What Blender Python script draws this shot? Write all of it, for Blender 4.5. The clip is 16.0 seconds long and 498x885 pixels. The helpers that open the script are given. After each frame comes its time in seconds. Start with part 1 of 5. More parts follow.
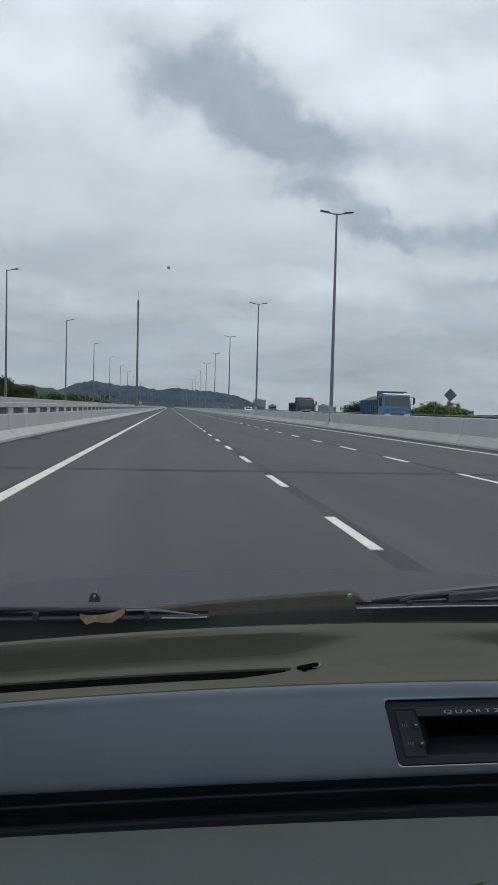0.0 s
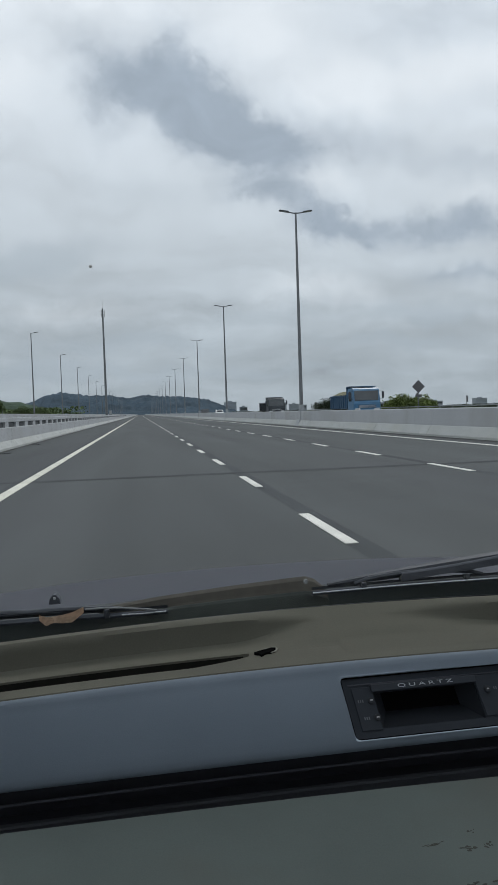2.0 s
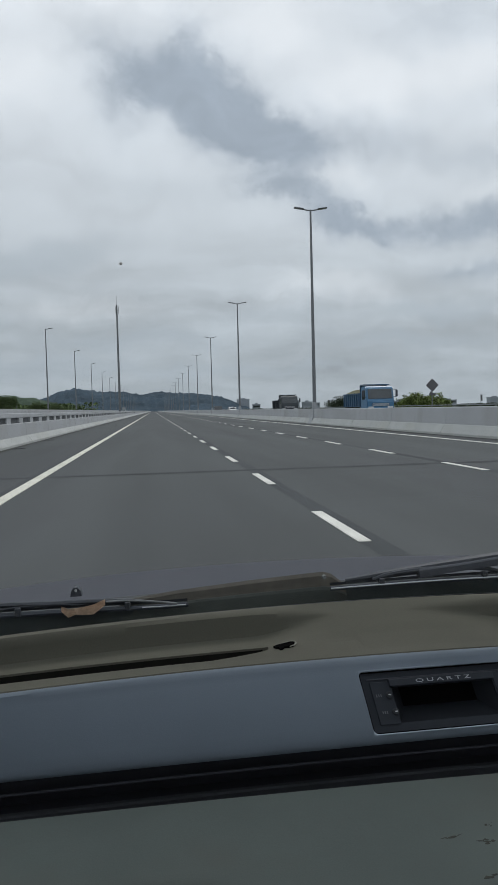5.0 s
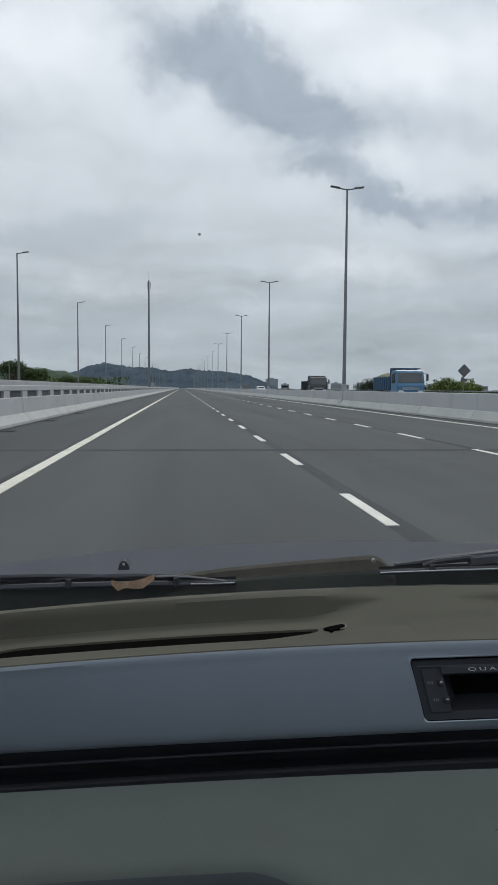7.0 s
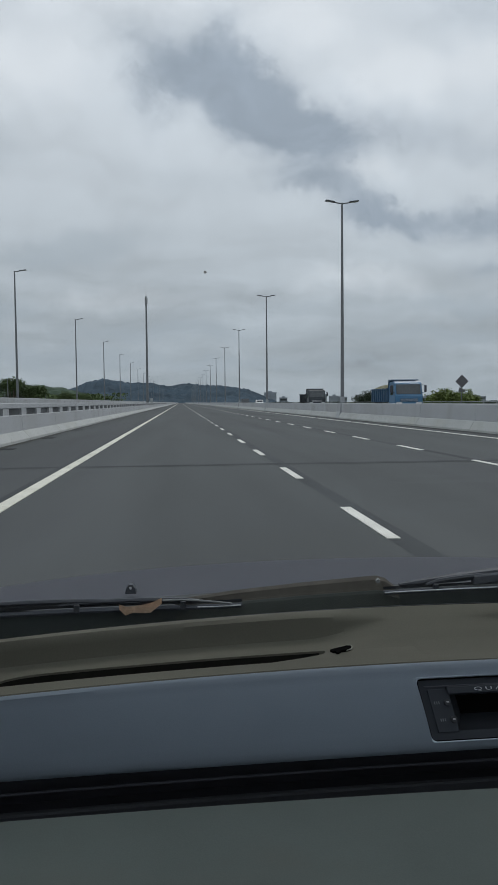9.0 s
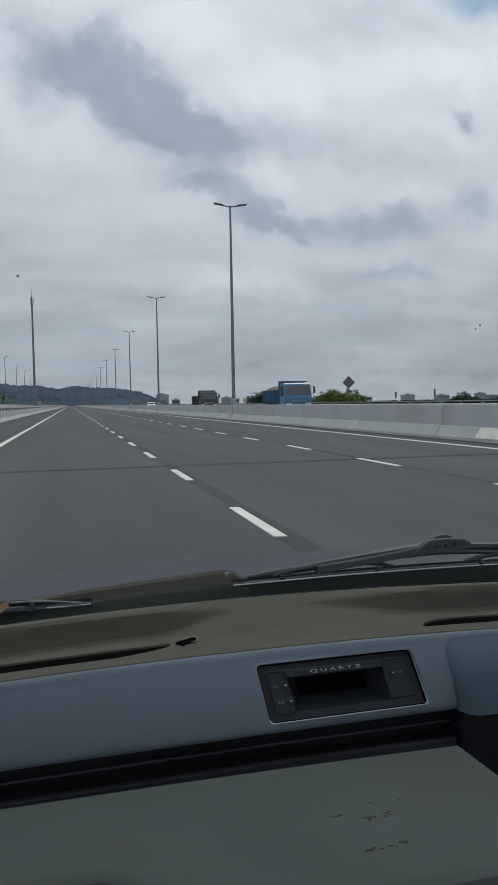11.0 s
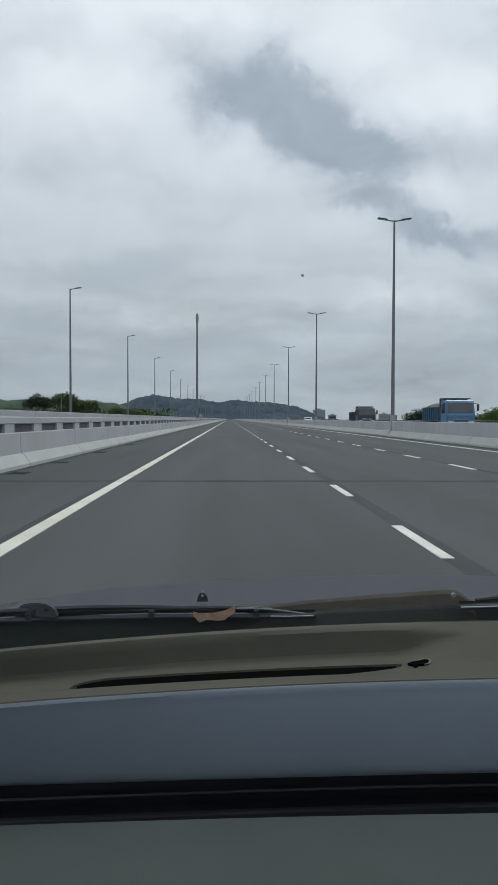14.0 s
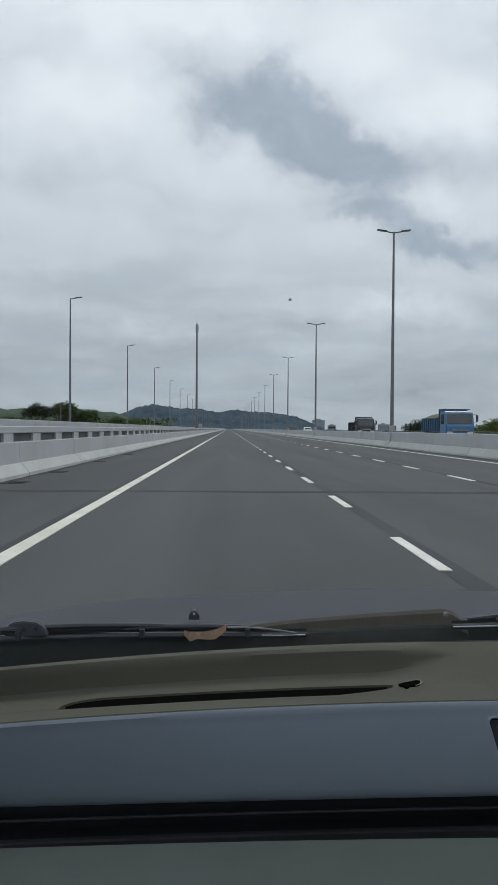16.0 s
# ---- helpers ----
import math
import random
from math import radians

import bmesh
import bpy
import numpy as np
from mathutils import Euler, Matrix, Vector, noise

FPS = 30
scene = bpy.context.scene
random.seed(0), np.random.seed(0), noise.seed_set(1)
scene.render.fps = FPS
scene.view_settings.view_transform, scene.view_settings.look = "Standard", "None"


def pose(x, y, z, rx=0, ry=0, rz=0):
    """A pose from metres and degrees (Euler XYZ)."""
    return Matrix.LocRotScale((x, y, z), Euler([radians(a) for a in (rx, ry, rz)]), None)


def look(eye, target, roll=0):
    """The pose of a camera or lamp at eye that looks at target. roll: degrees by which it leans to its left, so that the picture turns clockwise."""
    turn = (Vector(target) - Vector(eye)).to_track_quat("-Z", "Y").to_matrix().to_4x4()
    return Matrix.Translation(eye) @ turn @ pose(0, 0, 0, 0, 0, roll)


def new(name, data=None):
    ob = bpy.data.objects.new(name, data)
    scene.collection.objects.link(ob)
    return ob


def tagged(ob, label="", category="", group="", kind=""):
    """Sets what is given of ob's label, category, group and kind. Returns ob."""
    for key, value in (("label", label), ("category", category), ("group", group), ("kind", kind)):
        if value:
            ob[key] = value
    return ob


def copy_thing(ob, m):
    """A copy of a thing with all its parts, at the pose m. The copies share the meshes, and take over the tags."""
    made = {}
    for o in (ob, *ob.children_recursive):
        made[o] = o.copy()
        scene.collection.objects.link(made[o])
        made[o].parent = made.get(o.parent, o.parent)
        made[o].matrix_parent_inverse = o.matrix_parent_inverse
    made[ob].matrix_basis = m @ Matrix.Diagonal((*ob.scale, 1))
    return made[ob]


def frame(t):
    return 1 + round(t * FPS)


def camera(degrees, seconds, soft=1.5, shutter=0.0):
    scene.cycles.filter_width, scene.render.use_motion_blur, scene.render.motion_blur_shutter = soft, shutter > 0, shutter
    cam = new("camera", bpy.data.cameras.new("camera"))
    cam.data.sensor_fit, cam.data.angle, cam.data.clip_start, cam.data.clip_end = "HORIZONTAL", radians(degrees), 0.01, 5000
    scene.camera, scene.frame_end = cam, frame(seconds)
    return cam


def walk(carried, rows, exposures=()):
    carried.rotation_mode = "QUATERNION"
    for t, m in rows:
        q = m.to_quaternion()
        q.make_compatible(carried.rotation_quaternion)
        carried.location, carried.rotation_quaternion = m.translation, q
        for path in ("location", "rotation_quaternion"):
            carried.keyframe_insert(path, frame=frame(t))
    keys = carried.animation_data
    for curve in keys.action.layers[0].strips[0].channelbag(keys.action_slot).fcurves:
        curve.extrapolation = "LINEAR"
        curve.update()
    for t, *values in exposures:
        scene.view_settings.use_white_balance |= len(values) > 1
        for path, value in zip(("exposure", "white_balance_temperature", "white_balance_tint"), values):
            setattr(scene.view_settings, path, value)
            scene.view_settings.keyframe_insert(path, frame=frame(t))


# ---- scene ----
cam = camera(37.3, 16.0, soft=0.7)
# seconds, eye x y z, yaw to the left, pitch up, lean to the left
PATH = [
    (0.0, -0.017, 0.032, 1.109, -6.23, -2.61, 1.40),
    (0.5, 0.001, 0.023, 1.110, -7.70, -1.98, -0.40),
    (1.0, -0.013, 0.017, 1.112, -6.46, -2.12, 0.50),
    (1.5, 0.006, 0.023, 1.101, -6.96, -2.52, -0.70),
    (2.0, 0.008, 0.012, 1.100, -8.32, -2.46, -1.90),
    (2.5, 0.010, 0.005, 1.097, -8.26, -2.64, -1.90),
    (3.0, 0.010, 0.000, 1.100, -8.43, -2.81, -2.70),
    (3.2, 0.006, 0.002, 1.100, -8.20, -2.35, -1.80),
    (5.3, -0.005, 0.007, 1.099, -7.04, -2.81, -1.20),
    (5.5, -0.009, 0.010, 1.098, -7.34, -3.24, -0.20),
    (6.0, -0.012, 0.009, 1.079, -8.23, -5.19, -0.60),
    (6.5, -0.017, 0.014, 1.079, -8.32, -5.68, -0.40),
    (7.0, -0.030, 0.018, 1.098, -5.23, -4.21, 0.40),
    (7.5, -0.025, 0.027, 1.100, -4.11, -3.04, -1.60),
    (8.0, -0.045, 0.021, 1.107, -2.93, -2.81, -0.10),
    (8.5, -0.063, 0.029, 1.106, -2.76, -3.93, -0.20),
    (9.0, -0.036, 0.008, 1.110, -5.29, -3.15, -0.50),
    (9.5, -0.022, -0.011, 1.122, -8.40, -1.86, -0.40),
    (10.0, -0.014, -0.021, 1.118, -12.05, -3.21, -0.40),
    (10.2, -0.006, -0.014, 1.116, -12.63, -4.53, -1.20),
    (12.3, 0.022, -0.059, 1.100, -15.22, -0.11, -0.40),
    (12.5, 0.025, -0.062, 1.102, -15.25, -0.49, -1.10),
    (13.0, -0.003, -0.032, 1.090, -9.12, -0.77, 0.60),
    (13.3, -0.007, -0.007, 1.081, -5.49, -2.38, 0.30),
    (13.5, -0.018, -0.033, 1.096, -12.21, -0.69, -0.10),
    (14.0, -0.066, 0.010, 1.101, -1.55, -1.83, 0.15),
    (14.5, -0.066, 0.012, 1.094, -2.44, -0.83, -1.20),
    (15.0, -0.045, 0.014, 1.098, -2.32, -0.57, -1.30),
    (15.5, -0.048, 0.009, 1.101, -4.27, -0.97, -1.70),
    (16.0, -0.058, 0.011, 1.110, -1.60, -1.06, 0.40),
]


def aim(x, y, z, yaw, pitch, roll):
    a, b = radians(yaw), radians(pitch)
    way = Vector((-math.sin(a) * math.cos(b), math.cos(a) * math.cos(b), math.sin(b)))
    return look((x, y, z), Vector((x, y, z)) + way * 10, roll)


walk(cam, [(t, aim(*p)) for t, *p in PATH], [(0.0, 0.05, 6500, 11.0), (3.0, 0.05, 6500, 11.0), (5.5, 0.03, 6600, 11.8), (6.0, 0.20, 6600, 11.8), (6.5, 0.10, 6600, 11.8), (7.0, 0.14, 6600, 11.8), (7.5, 0.14, 6600, 11.8), (8.0, 0.05, 6500, 11.0), (8.5, 0.04, 6500, 11.0), (9.0, -0.12, 6500, 11.0), (9.5, 0.03, 6500, 11.0), (10.0, 0.00, 6500, 11.0), (12.5, -0.07, 6500, 11.0), (13.0, -0.05, 6500, 11.0), (13.5, 0.03, 6500, 11.0), (14.0, 0.06, 6500, 11.0), (14.5, 0.05, 6500, 11.0), (15.0, -0.14, 6500, 11.0), (15.5, 0.04, 6500, 11.0), (16.0, 0.05, 6500, 11.0)])

# ---- world and sun ----
world = bpy.data.worlds.new("overcast_sky")
scene.world = world
world.use_nodes = True
wt = world.node_tree
wt.nodes.clear()


def wn(kind, **props):
    n = wt.nodes.new(kind)
    for k, v in props.items():
        if k == "operation":
            n.operation = v
        elif k == "data_type":
            n.data_type = v
        elif k == "blend_type":
            n.blend_type = v
    return n


def plug(socket, value):
    if isinstance(value, (int, float)):
        socket.default_value = value
    elif isinstance(value, tuple):
        socket.default_value = value if len(value) == len(socket.default_value) else (*value, 1)
    else:
        wt.links.new(value, socket)


def wm(op, a, b=0.0, c=0.0):
    n = wn("ShaderNodeMath", operation=op)
    plug(n.inputs[0], a), plug(n.inputs[1], b), plug(n.inputs[2], c)
    return n.outputs[0]


def wmix(fac, a, b):
    n = wn("ShaderNodeMix", data_type="RGBA")
    n.clamp_factor = True
    plug(n.inputs[0], fac), plug(n.inputs[6], a), plug(n.inputs[7], b)
    return n.outputs[2]


def wnoise(vec, scale, detail, rough, w=0.0):
    n = wn("ShaderNodeTexNoise")
    n.noise_dimensions = "4D"
    plug(n.inputs["Vector"], vec), plug(n.inputs["W"], w), plug(n.inputs["Scale"], scale)
    plug(n.inputs["Detail"], detail), plug(n.inputs["Roughness"], rough)
    return n.outputs["Fac"]


def wvec(x, y, z=0.0):
    n = wn("ShaderNodeCombineXYZ")
    plug(n.inputs[0], x), plug(n.inputs[1], y), plug(n.inputs[2], z)
    return n.outputs[0]


def step(lo, hi, x):
    n = wn("ShaderNodeMapRange")
    n.interpolation_type = "SMOOTHSTEP"
    plug(n.inputs[0], x), plug(n.inputs[1], lo), plug(n.inputs[2], hi), plug(n.inputs[3], 0.0), plug(n.inputs[4], 1.0)
    return n.outputs[0]


coord = wn("ShaderNodeTexCoord").outputs["Generated"]
sep = wn("ShaderNodeSeparateXYZ")
plug(sep.inputs[0], coord)
dx, dy, dz = sep.outputs
ahead = wm("MAXIMUM", dy, 0.05)
u0, v0 = wm("DIVIDE", dx, ahead), wm("DIVIDE", dz, ahead)
lift = wm("ADD", wm("MAXIMUM", dz, 0.0), 0.16)
deck = wvec(wm("DIVIDE", dx, lift), wm("DIVIDE", dy, lift))
# ragged edges for the clouds: a slow drift and a fine billow
warp_a = wm("SUBTRACT", wnoise(wvec(u0, v0), 7.0, 5.0, 0.55, 3.1), 0.5)
warp_b = wm("SUBTRACT", wnoise(wvec(u0, v0), 6.5, 5.0, 0.55, 8.7), 0.5)
curl_a = wm("SUBTRACT", wnoise(wvec(u0, v0), 26.0, 5.0, 0.6, 12.3), 0.5)
curl_b = wm("SUBTRACT", wnoise(wvec(u0, v0), 24.0, 5.0, 0.6, 15.9), 0.5)
u = wm("MULTIPLY_ADD", curl_a, 0.075, wm("MULTIPLY_ADD", warp_a, 0.07, u0))
v = wm("MULTIPLY_ADD", curl_b, 0.06, wm("MULTIPLY_ADD", warp_b, 0.05, v0))


def cloud(cu, cv, ru, rv, slope=0.0, gain=1.0):
    """A soft cloud bank: centre and size as tangents of the angles to the right and up."""
    du = wm("SUBTRACT", u, cu)
    dv = wm("SUBTRACT", wm("SUBTRACT", v, cv), wm("MULTIPLY", du, slope))
    q = wm("ADD", wm("POWER", wm("DIVIDE", du, ru), 2.0), wm("POWER", wm("DIVIDE", dv, rv), 2.0))
    return wm("MULTIPLY", wm("EXPONENT", wm("MULTIPLY", q, -1.0)), gain)


def gather(masks):
    total = masks[0]
    for m in masks[1:]:
        total = wm("ADD", total, m)
    return total


# the large cloud with its plume, the bank that trails off below it, and single clouds
dark = gather([cloud(0.075, 0.462, 0.055, 0.042, -0.2, 0.36), cloud(0.135, 0.425, 0.055, 0.034, -0.4, 0.34), cloud(0.005, 0.442, 0.07564, 0.05, -0.25, 0.62), cloud(0.062, 0.492, 0.03172, 0.0375, 0, 0.34), cloud(-0.045, 0.402, 0.03416, 0.05, -0.3, 0.34),
               cloud(0.06, 0.412, 0.0671, 0.0425, -0.3, 0.62), cloud(0.118, 0.384, 0.08296, 0.045, -0.35, 0.95), cloud(0.192, 0.356, 0.0732, 0.035, -0.1, 0.78),
               cloud(0.325, 0.368, 0.0976, 0.0325, -0.1, 0.34), cloud(0.142, 0.292, 0.0366, 0.01625, 0, 0.42), cloud(0.225, 0.278, 0.0671, 0.0275, -0.45, 0.72),
               cloud(0.32, 0.242, 0.0976, 0.02125, -0.08, 0.72), cloud(0.462, 0.256, 0.0854, 0.025, 0, 0.85), cloud(0.468, 0.182, 0.07564, 0.01625, 0, 0.62),
               cloud(0.595, 0.285, 0.050, 0.030, -0.1, 0.72), cloud(0.575, 0.408, 0.030, 0.022, -0.5, 0.60), cloud(0.44, 0.535, 0.1464, 0.05, 0.1, 0.34), cloud(0.475, 0.338, 0.1342, 0.0225, 0, 0.3)])
dull = gather([cloud(-0.15, 0.205, 0.14, 0.026, 0.12), cloud(-0.26, 0.13, 0.10, 0.020), cloud(-0.02, 0.095, 0.14, 0.016), cloud(0.36, 0.092, 0.13, 0.014), cloud(0.16, 0.125, 0.12, 0.013, 0.0, 0.6),
               cloud(-0.20, 0.065, 0.18, 0.012), cloud(0.08, 0.050, 0.3, 0.010), cloud(-0.25, 0.33, 0.06, 0.04, 0.0, 0.6), cloud(0.40, 0.135, 0.10, 0.014), cloud(0.02, 0.30, 0.16, 0.030, -0.1, 0.45)])
bright = gather([cloud(-0.08, 0.56, 0.20, 0.05), cloud(0.29, 0.45, 0.075, 0.040), cloud(0.46, 0.465, 0.15, 0.035, 0.25, 1.1), cloud(0.25, 0.31, 0.05, 0.018, -0.2, 0.7), cloud(0.18, 0.52, 0.08, 0.05),
                 cloud(-0.10, 0.14, 0.12, 0.022, 0.0, 0.5), cloud(0.25, 0.165, 0.12, 0.022, 0.0, 0.6), cloud(-0.20, 0.44, 0.10, 0.06), cloud(0.50, 0.295, 0.09, 0.018, 0.0, 0.6)])
height = step(0.0, 0.50, v0)
base = wmix(height, (0.386, 0.442, 0.488), (0.69, 0.755, 0.82))
grain = wnoise(deck, 0.9, 6.0, 0.48, 1.7)
broad = wnoise(deck, 0.35, 4.0, 0.5, 5.2)
fold = wnoise(wvec(wm("MULTIPLY_ADD", warp_a, 0.5, u0), wm("MULTIPLY", wm("MULTIPLY_ADD", warp_b, 0.3, v0), 2.0)), 5.0, 7.0, 0.52, 2.2)
# thin layers that lie flat low over the horizon
sheet = wnoise(wvec(wm("MULTIPLY_ADD", warp_b, 0.15, u0), wm("MULTIPLY", wm("MULTIPLY_ADD", warp_a, 0.06, v0), 5.0)), 6.0, 7.0, 0.55, 9.4)
low = wm("SUBTRACT", 1.0, step(0.10, 0.30, v0))
tone = gather([wm("MULTIPLY_ADD", wm("SUBTRACT", grain, 0.5), 0.30, 1.0), wm("MULTIPLY", wm("SUBTRACT", broad, 0.5), 0.30), wm("MULTIPLY", wm("SUBTRACT", fold, 0.5), 0.42),
               wm("MULTIPLY", wm("MULTIPLY", wm("SUBTRACT", sheet, 0.5), 0.75), low)])
scale_c = wn("ShaderNodeVectorMath", operation="SCALE")
plug(scale_c.inputs[0], base), plug(scale_c.inputs[3], tone)
col = wmix(wm("MULTIPLY", step(0.05, 1.2, wm("MULTIPLY", bright, wm("MULTIPLY_ADD", fold, 1.4, 0.3))), 0.62), scale_c.outputs[0], (0.83, 0.88, 0.93))
col = wmix(wm("MULTIPLY", step(0.1, 1.0, dull), 0.52), col, (0.385, 0.45, 0.51))
lump = wnoise(wvec(wm("MULTIPLY_ADD", warp_b, 0.25, u0), wm("MULTIPLY", wm("MULTIPLY_ADD", warp_a, 0.2, v0), 1.5)), 13.0, 7.0, 0.56, 6.4)
ragged = wm("MULTIPLY_ADD", wm("MULTIPLY", wm("SUBTRACT", lump, 0.5), 1.3), step(0.05, 0.6, dark), wm("MULTIPLY", dark, 1.25))
shade = wn("ShaderNodeVectorMath", operation="SCALE")
plug(shade.inputs[0], (0.322, 0.388, 0.468)), plug(shade.inputs[3], wm("MULTIPLY_ADD", wm("SUBTRACT", lump, 0.5), -0.55, 1.0))
col = wmix(wm("MULTIPLY", step(0.0, 0.9, dark), 0.36), col, (0.43, 0.495, 0.57))
col = wmix(wm("MULTIPLY", step(0.0, 1.3, ragged), 0.84), col, shade.outputs[0])
sky = wn("ShaderNodeTexSky")
sky.sky_type, sky.sun_disc = "NISHITA", False
sky.sun_elevation, sky.sun_rotation = radians(58), radians(40)
dim = wn("ShaderNodeVectorMath", operation="SCALE")
plug(dim.inputs[0], sky.outputs[0]), plug(dim.inputs[3], 0.10)
gap = step(0.30, 1.0, cloud(0.64, 0.605, 0.13, 0.055, 0.25))
final = wmix(wm("MULTIPLY", gap, 0.95), col, wmix(0.65, dim.outputs[0], (0.20, 0.37, 0.55)))
bg = wn("ShaderNodeBackground")
plug(bg.inputs[0], final), plug(bg.inputs[1], 1.0)
out = wn("ShaderNodeOutputWorld")
wt.links.new(bg.outputs[0], out.inputs[0])

sun = new("sun", bpy.data.lights.new("sun", "SUN"))
sun.data.energy, sun.data.angle, sun.data.color = 0.7, radians(20), (1.0, 0.97, 0.93)
sun.matrix_world = look((40, 50, 100), (0, 0, 0))


# ---- materials ----
def mat(name, color, rough=0.6, metal=0.0, var=0.15, scale=3.0, fine=60.0, bump=0.1, depth=0.01, spec=0.5, stain_shade=None, amount=0.0, coat=0.0, stretch=(1, 1, 1)):
    m = bpy.data.materials.new(name)
    m.use_nodes = True
    t = m.node_tree
    b = t.nodes["Principled BSDF"]
    tc, info = t.nodes.new("ShaderNodeTexCoord"), t.nodes.new("ShaderNodeObjectInfo")
    off = t.nodes.new("ShaderNodeVectorMath")
    off.operation = "MULTIPLY_ADD"
    off.inputs[1].default_value = (37, 53, 71)
    t.links.new(info.outputs["Random"], off.inputs[0])
    t.links.new(tc.outputs["Object"], off.inputs[2])
    drawn = t.nodes.new("ShaderNodeVectorMath")
    drawn.operation = "MULTIPLY"
    drawn.inputs[1].default_value = stretch
    t.links.new(off.outputs[0], drawn.inputs[0])
    big, small = t.nodes.new("ShaderNodeTexNoise"), t.nodes.new("ShaderNodeTexNoise")
    for n, sc, de in ((big, scale, 6), (small, fine, 3)):
        n.inputs["Scale"].default_value, n.inputs["Detail"].default_value = sc, de
        t.links.new((drawn if n is big else off).outputs[0], n.inputs["Vector"])
    add = t.nodes.new("ShaderNodeMath")
    add.operation = "MULTIPLY_ADD"
    add.inputs[1].default_value = 0.5
    t.links.new(small.outputs["Fac"], add.inputs[0])
    t.links.new(big.outputs["Fac"], add.inputs[2])
    rng = t.nodes.new("ShaderNodeMapRange")
    rng.inputs[1].default_value, rng.inputs[2].default_value = 0.45, 1.05
    rng.inputs[3].default_value, rng.inputs[4].default_value = 1 - var, 1 + var
    t.links.new(add.outputs[0], rng.inputs[0])
    mul = t.nodes.new("ShaderNodeVectorMath")
    mul.operation = "SCALE"
    mul.inputs[0].default_value = color
    t.links.new(rng.outputs[0], mul.inputs[3])
    result = mul.outputs[0]
    if stain_shade:
        sn, sr, mx = t.nodes.new("ShaderNodeTexNoise"), t.nodes.new("ShaderNodeMapRange"), t.nodes.new("ShaderNodeMix")
        sn.inputs["Scale"].default_value, sn.inputs["Detail"].default_value = scale * 0.45, 5
        t.links.new(drawn.outputs[0], sn.inputs["Vector"])
        sr.inputs[1].default_value, sr.inputs[2].default_value, sr.inputs[4].default_value = 0.5, 0.72, amount
        t.links.new(sn.outputs["Fac"], sr.inputs[0])
        mx.data_type = "RGBA"
        t.links.new(sr.outputs[0], mx.inputs[0])
        t.links.new(result, mx.inputs[6])
        mx.inputs[7].default_value = (*stain_shade, 1)
        result = mx.outputs[2]
    t.links.new(result, b.inputs["Base Color"])
    b.inputs["Roughness"].default_value, b.inputs["Metallic"].default_value = rough, metal
    b.inputs["Specular IOR Level"].default_value = spec
    b.inputs["Coat Weight"].default_value = coat
    if bump:
        bn = t.nodes.new("ShaderNodeBump")
        bn.inputs["Strength"].default_value, bn.inputs["Distance"].default_value = bump, depth
        t.links.new(small.outputs["Fac"], bn.inputs["Height"])
        t.links.new(bn.outputs[0], b.inputs["Normal"])
    return m


asphalt = mat("asphalt", (0.071, 0.0765, 0.0775), 0.85, var=0.32, scale=0.35, fine=45, bump=0.35, depth=0.006, spec=0.3, stain_shade=(0.056, 0.058, 0.063), amount=0.9, stretch=(2.2, 0.14, 1))
asphalt_old = mat("asphalt_other_side", (0.10, 0.10, 0.102), 0.85, var=0.16, scale=0.3, fine=45, bump=0.3, depth=0.006, spec=0.3)
joint_rubber = mat("joint_rubber", (0.050, 0.054, 0.056), 0.9, var=0.3, scale=1.5, fine=90, spec=0.22)
seam_dark = mat("sealed_seam", (0.060, 0.065, 0.068), 0.88, var=0.3, scale=0.8, fine=60, bump=0.25, spec=0.22, stretch=(2, 0.3, 1))
paint_white = mat("road_paint", (0.69, 0.68, 0.62), 0.7, var=0.16, scale=2.0, fine=70, bump=0.15, stain_shade=(0.46, 0.45, 0.39), amount=0.5)
paint_cream = mat("yellowed_road_paint", (0.66, 0.645, 0.555), 0.7, var=0.16, scale=2.0, fine=70, bump=0.15, stain_shade=(0.46, 0.44, 0.34), amount=0.5)
concrete = mat("pale_concrete", (0.40, 0.412, 0.425), 0.85, var=0.10, scale=0.8, fine=30, bump=0.2, stain_shade=(0.33, 0.33, 0.32), amount=0.8, stretch=(1, 1.5, 0.5))
concrete_foot = mat("concrete_foot", (0.44, 0.45, 0.435), 0.85, var=0.14, scale=1.2, fine=30, bump=0.2, stain_shade=(0.40, 0.40, 0.36), amount=0.8)
gutter_dirt = mat("gutter_dirt", (0.05, 0.052, 0.045), 0.95, var=0.5, scale=2.5, fine=30, bump=0.4)
deck_concrete = mat("deck_concrete", (0.30, 0.30, 0.29), 0.9, scale=0.4, fine=20)
steel = mat("galvanised_steel", (0.16, 0.17, 0.18), 0.55, 0.35, var=0.12, scale=2, fine=40, bump=0.05)
steel_pale = mat("pale_galvanised_steel", (0.30, 0.32, 0.33), 0.55, 0.3, var=0.12, scale=2, fine=40, bump=0.05)
lamp_body = mat("lamp_casting", (0.07, 0.075, 0.08), 0.5, 0.2, fine=40, bump=0.05)
lens_glass = mat("lamp_lens", (0.5, 0.52, 0.52), 0.25, fine=40, bump=0.0)
earth = mat("scrub_ground", (0.085, 0.10, 0.05), 0.95, var=0.4, scale=0.02, fine=0.6, bump=0.3)
leaf_dark = mat("dark_foliage", (0.035, 0.05, 0.03), 0.8, var=0.5, scale=0.6, fine=6, bump=0.0, spec=0.2)
leaf_mid = mat("green_foliage", (0.078, 0.11, 0.045), 0.8, var=0.5, scale=0.6, fine=6, bump=0.0, spec=0.2)
leaf_bright = mat("bright_foliage", (0.13, 0.17, 0.05), 0.8, var=0.45, scale=0.6, fine=6, bump=0.0, spec=0.2)
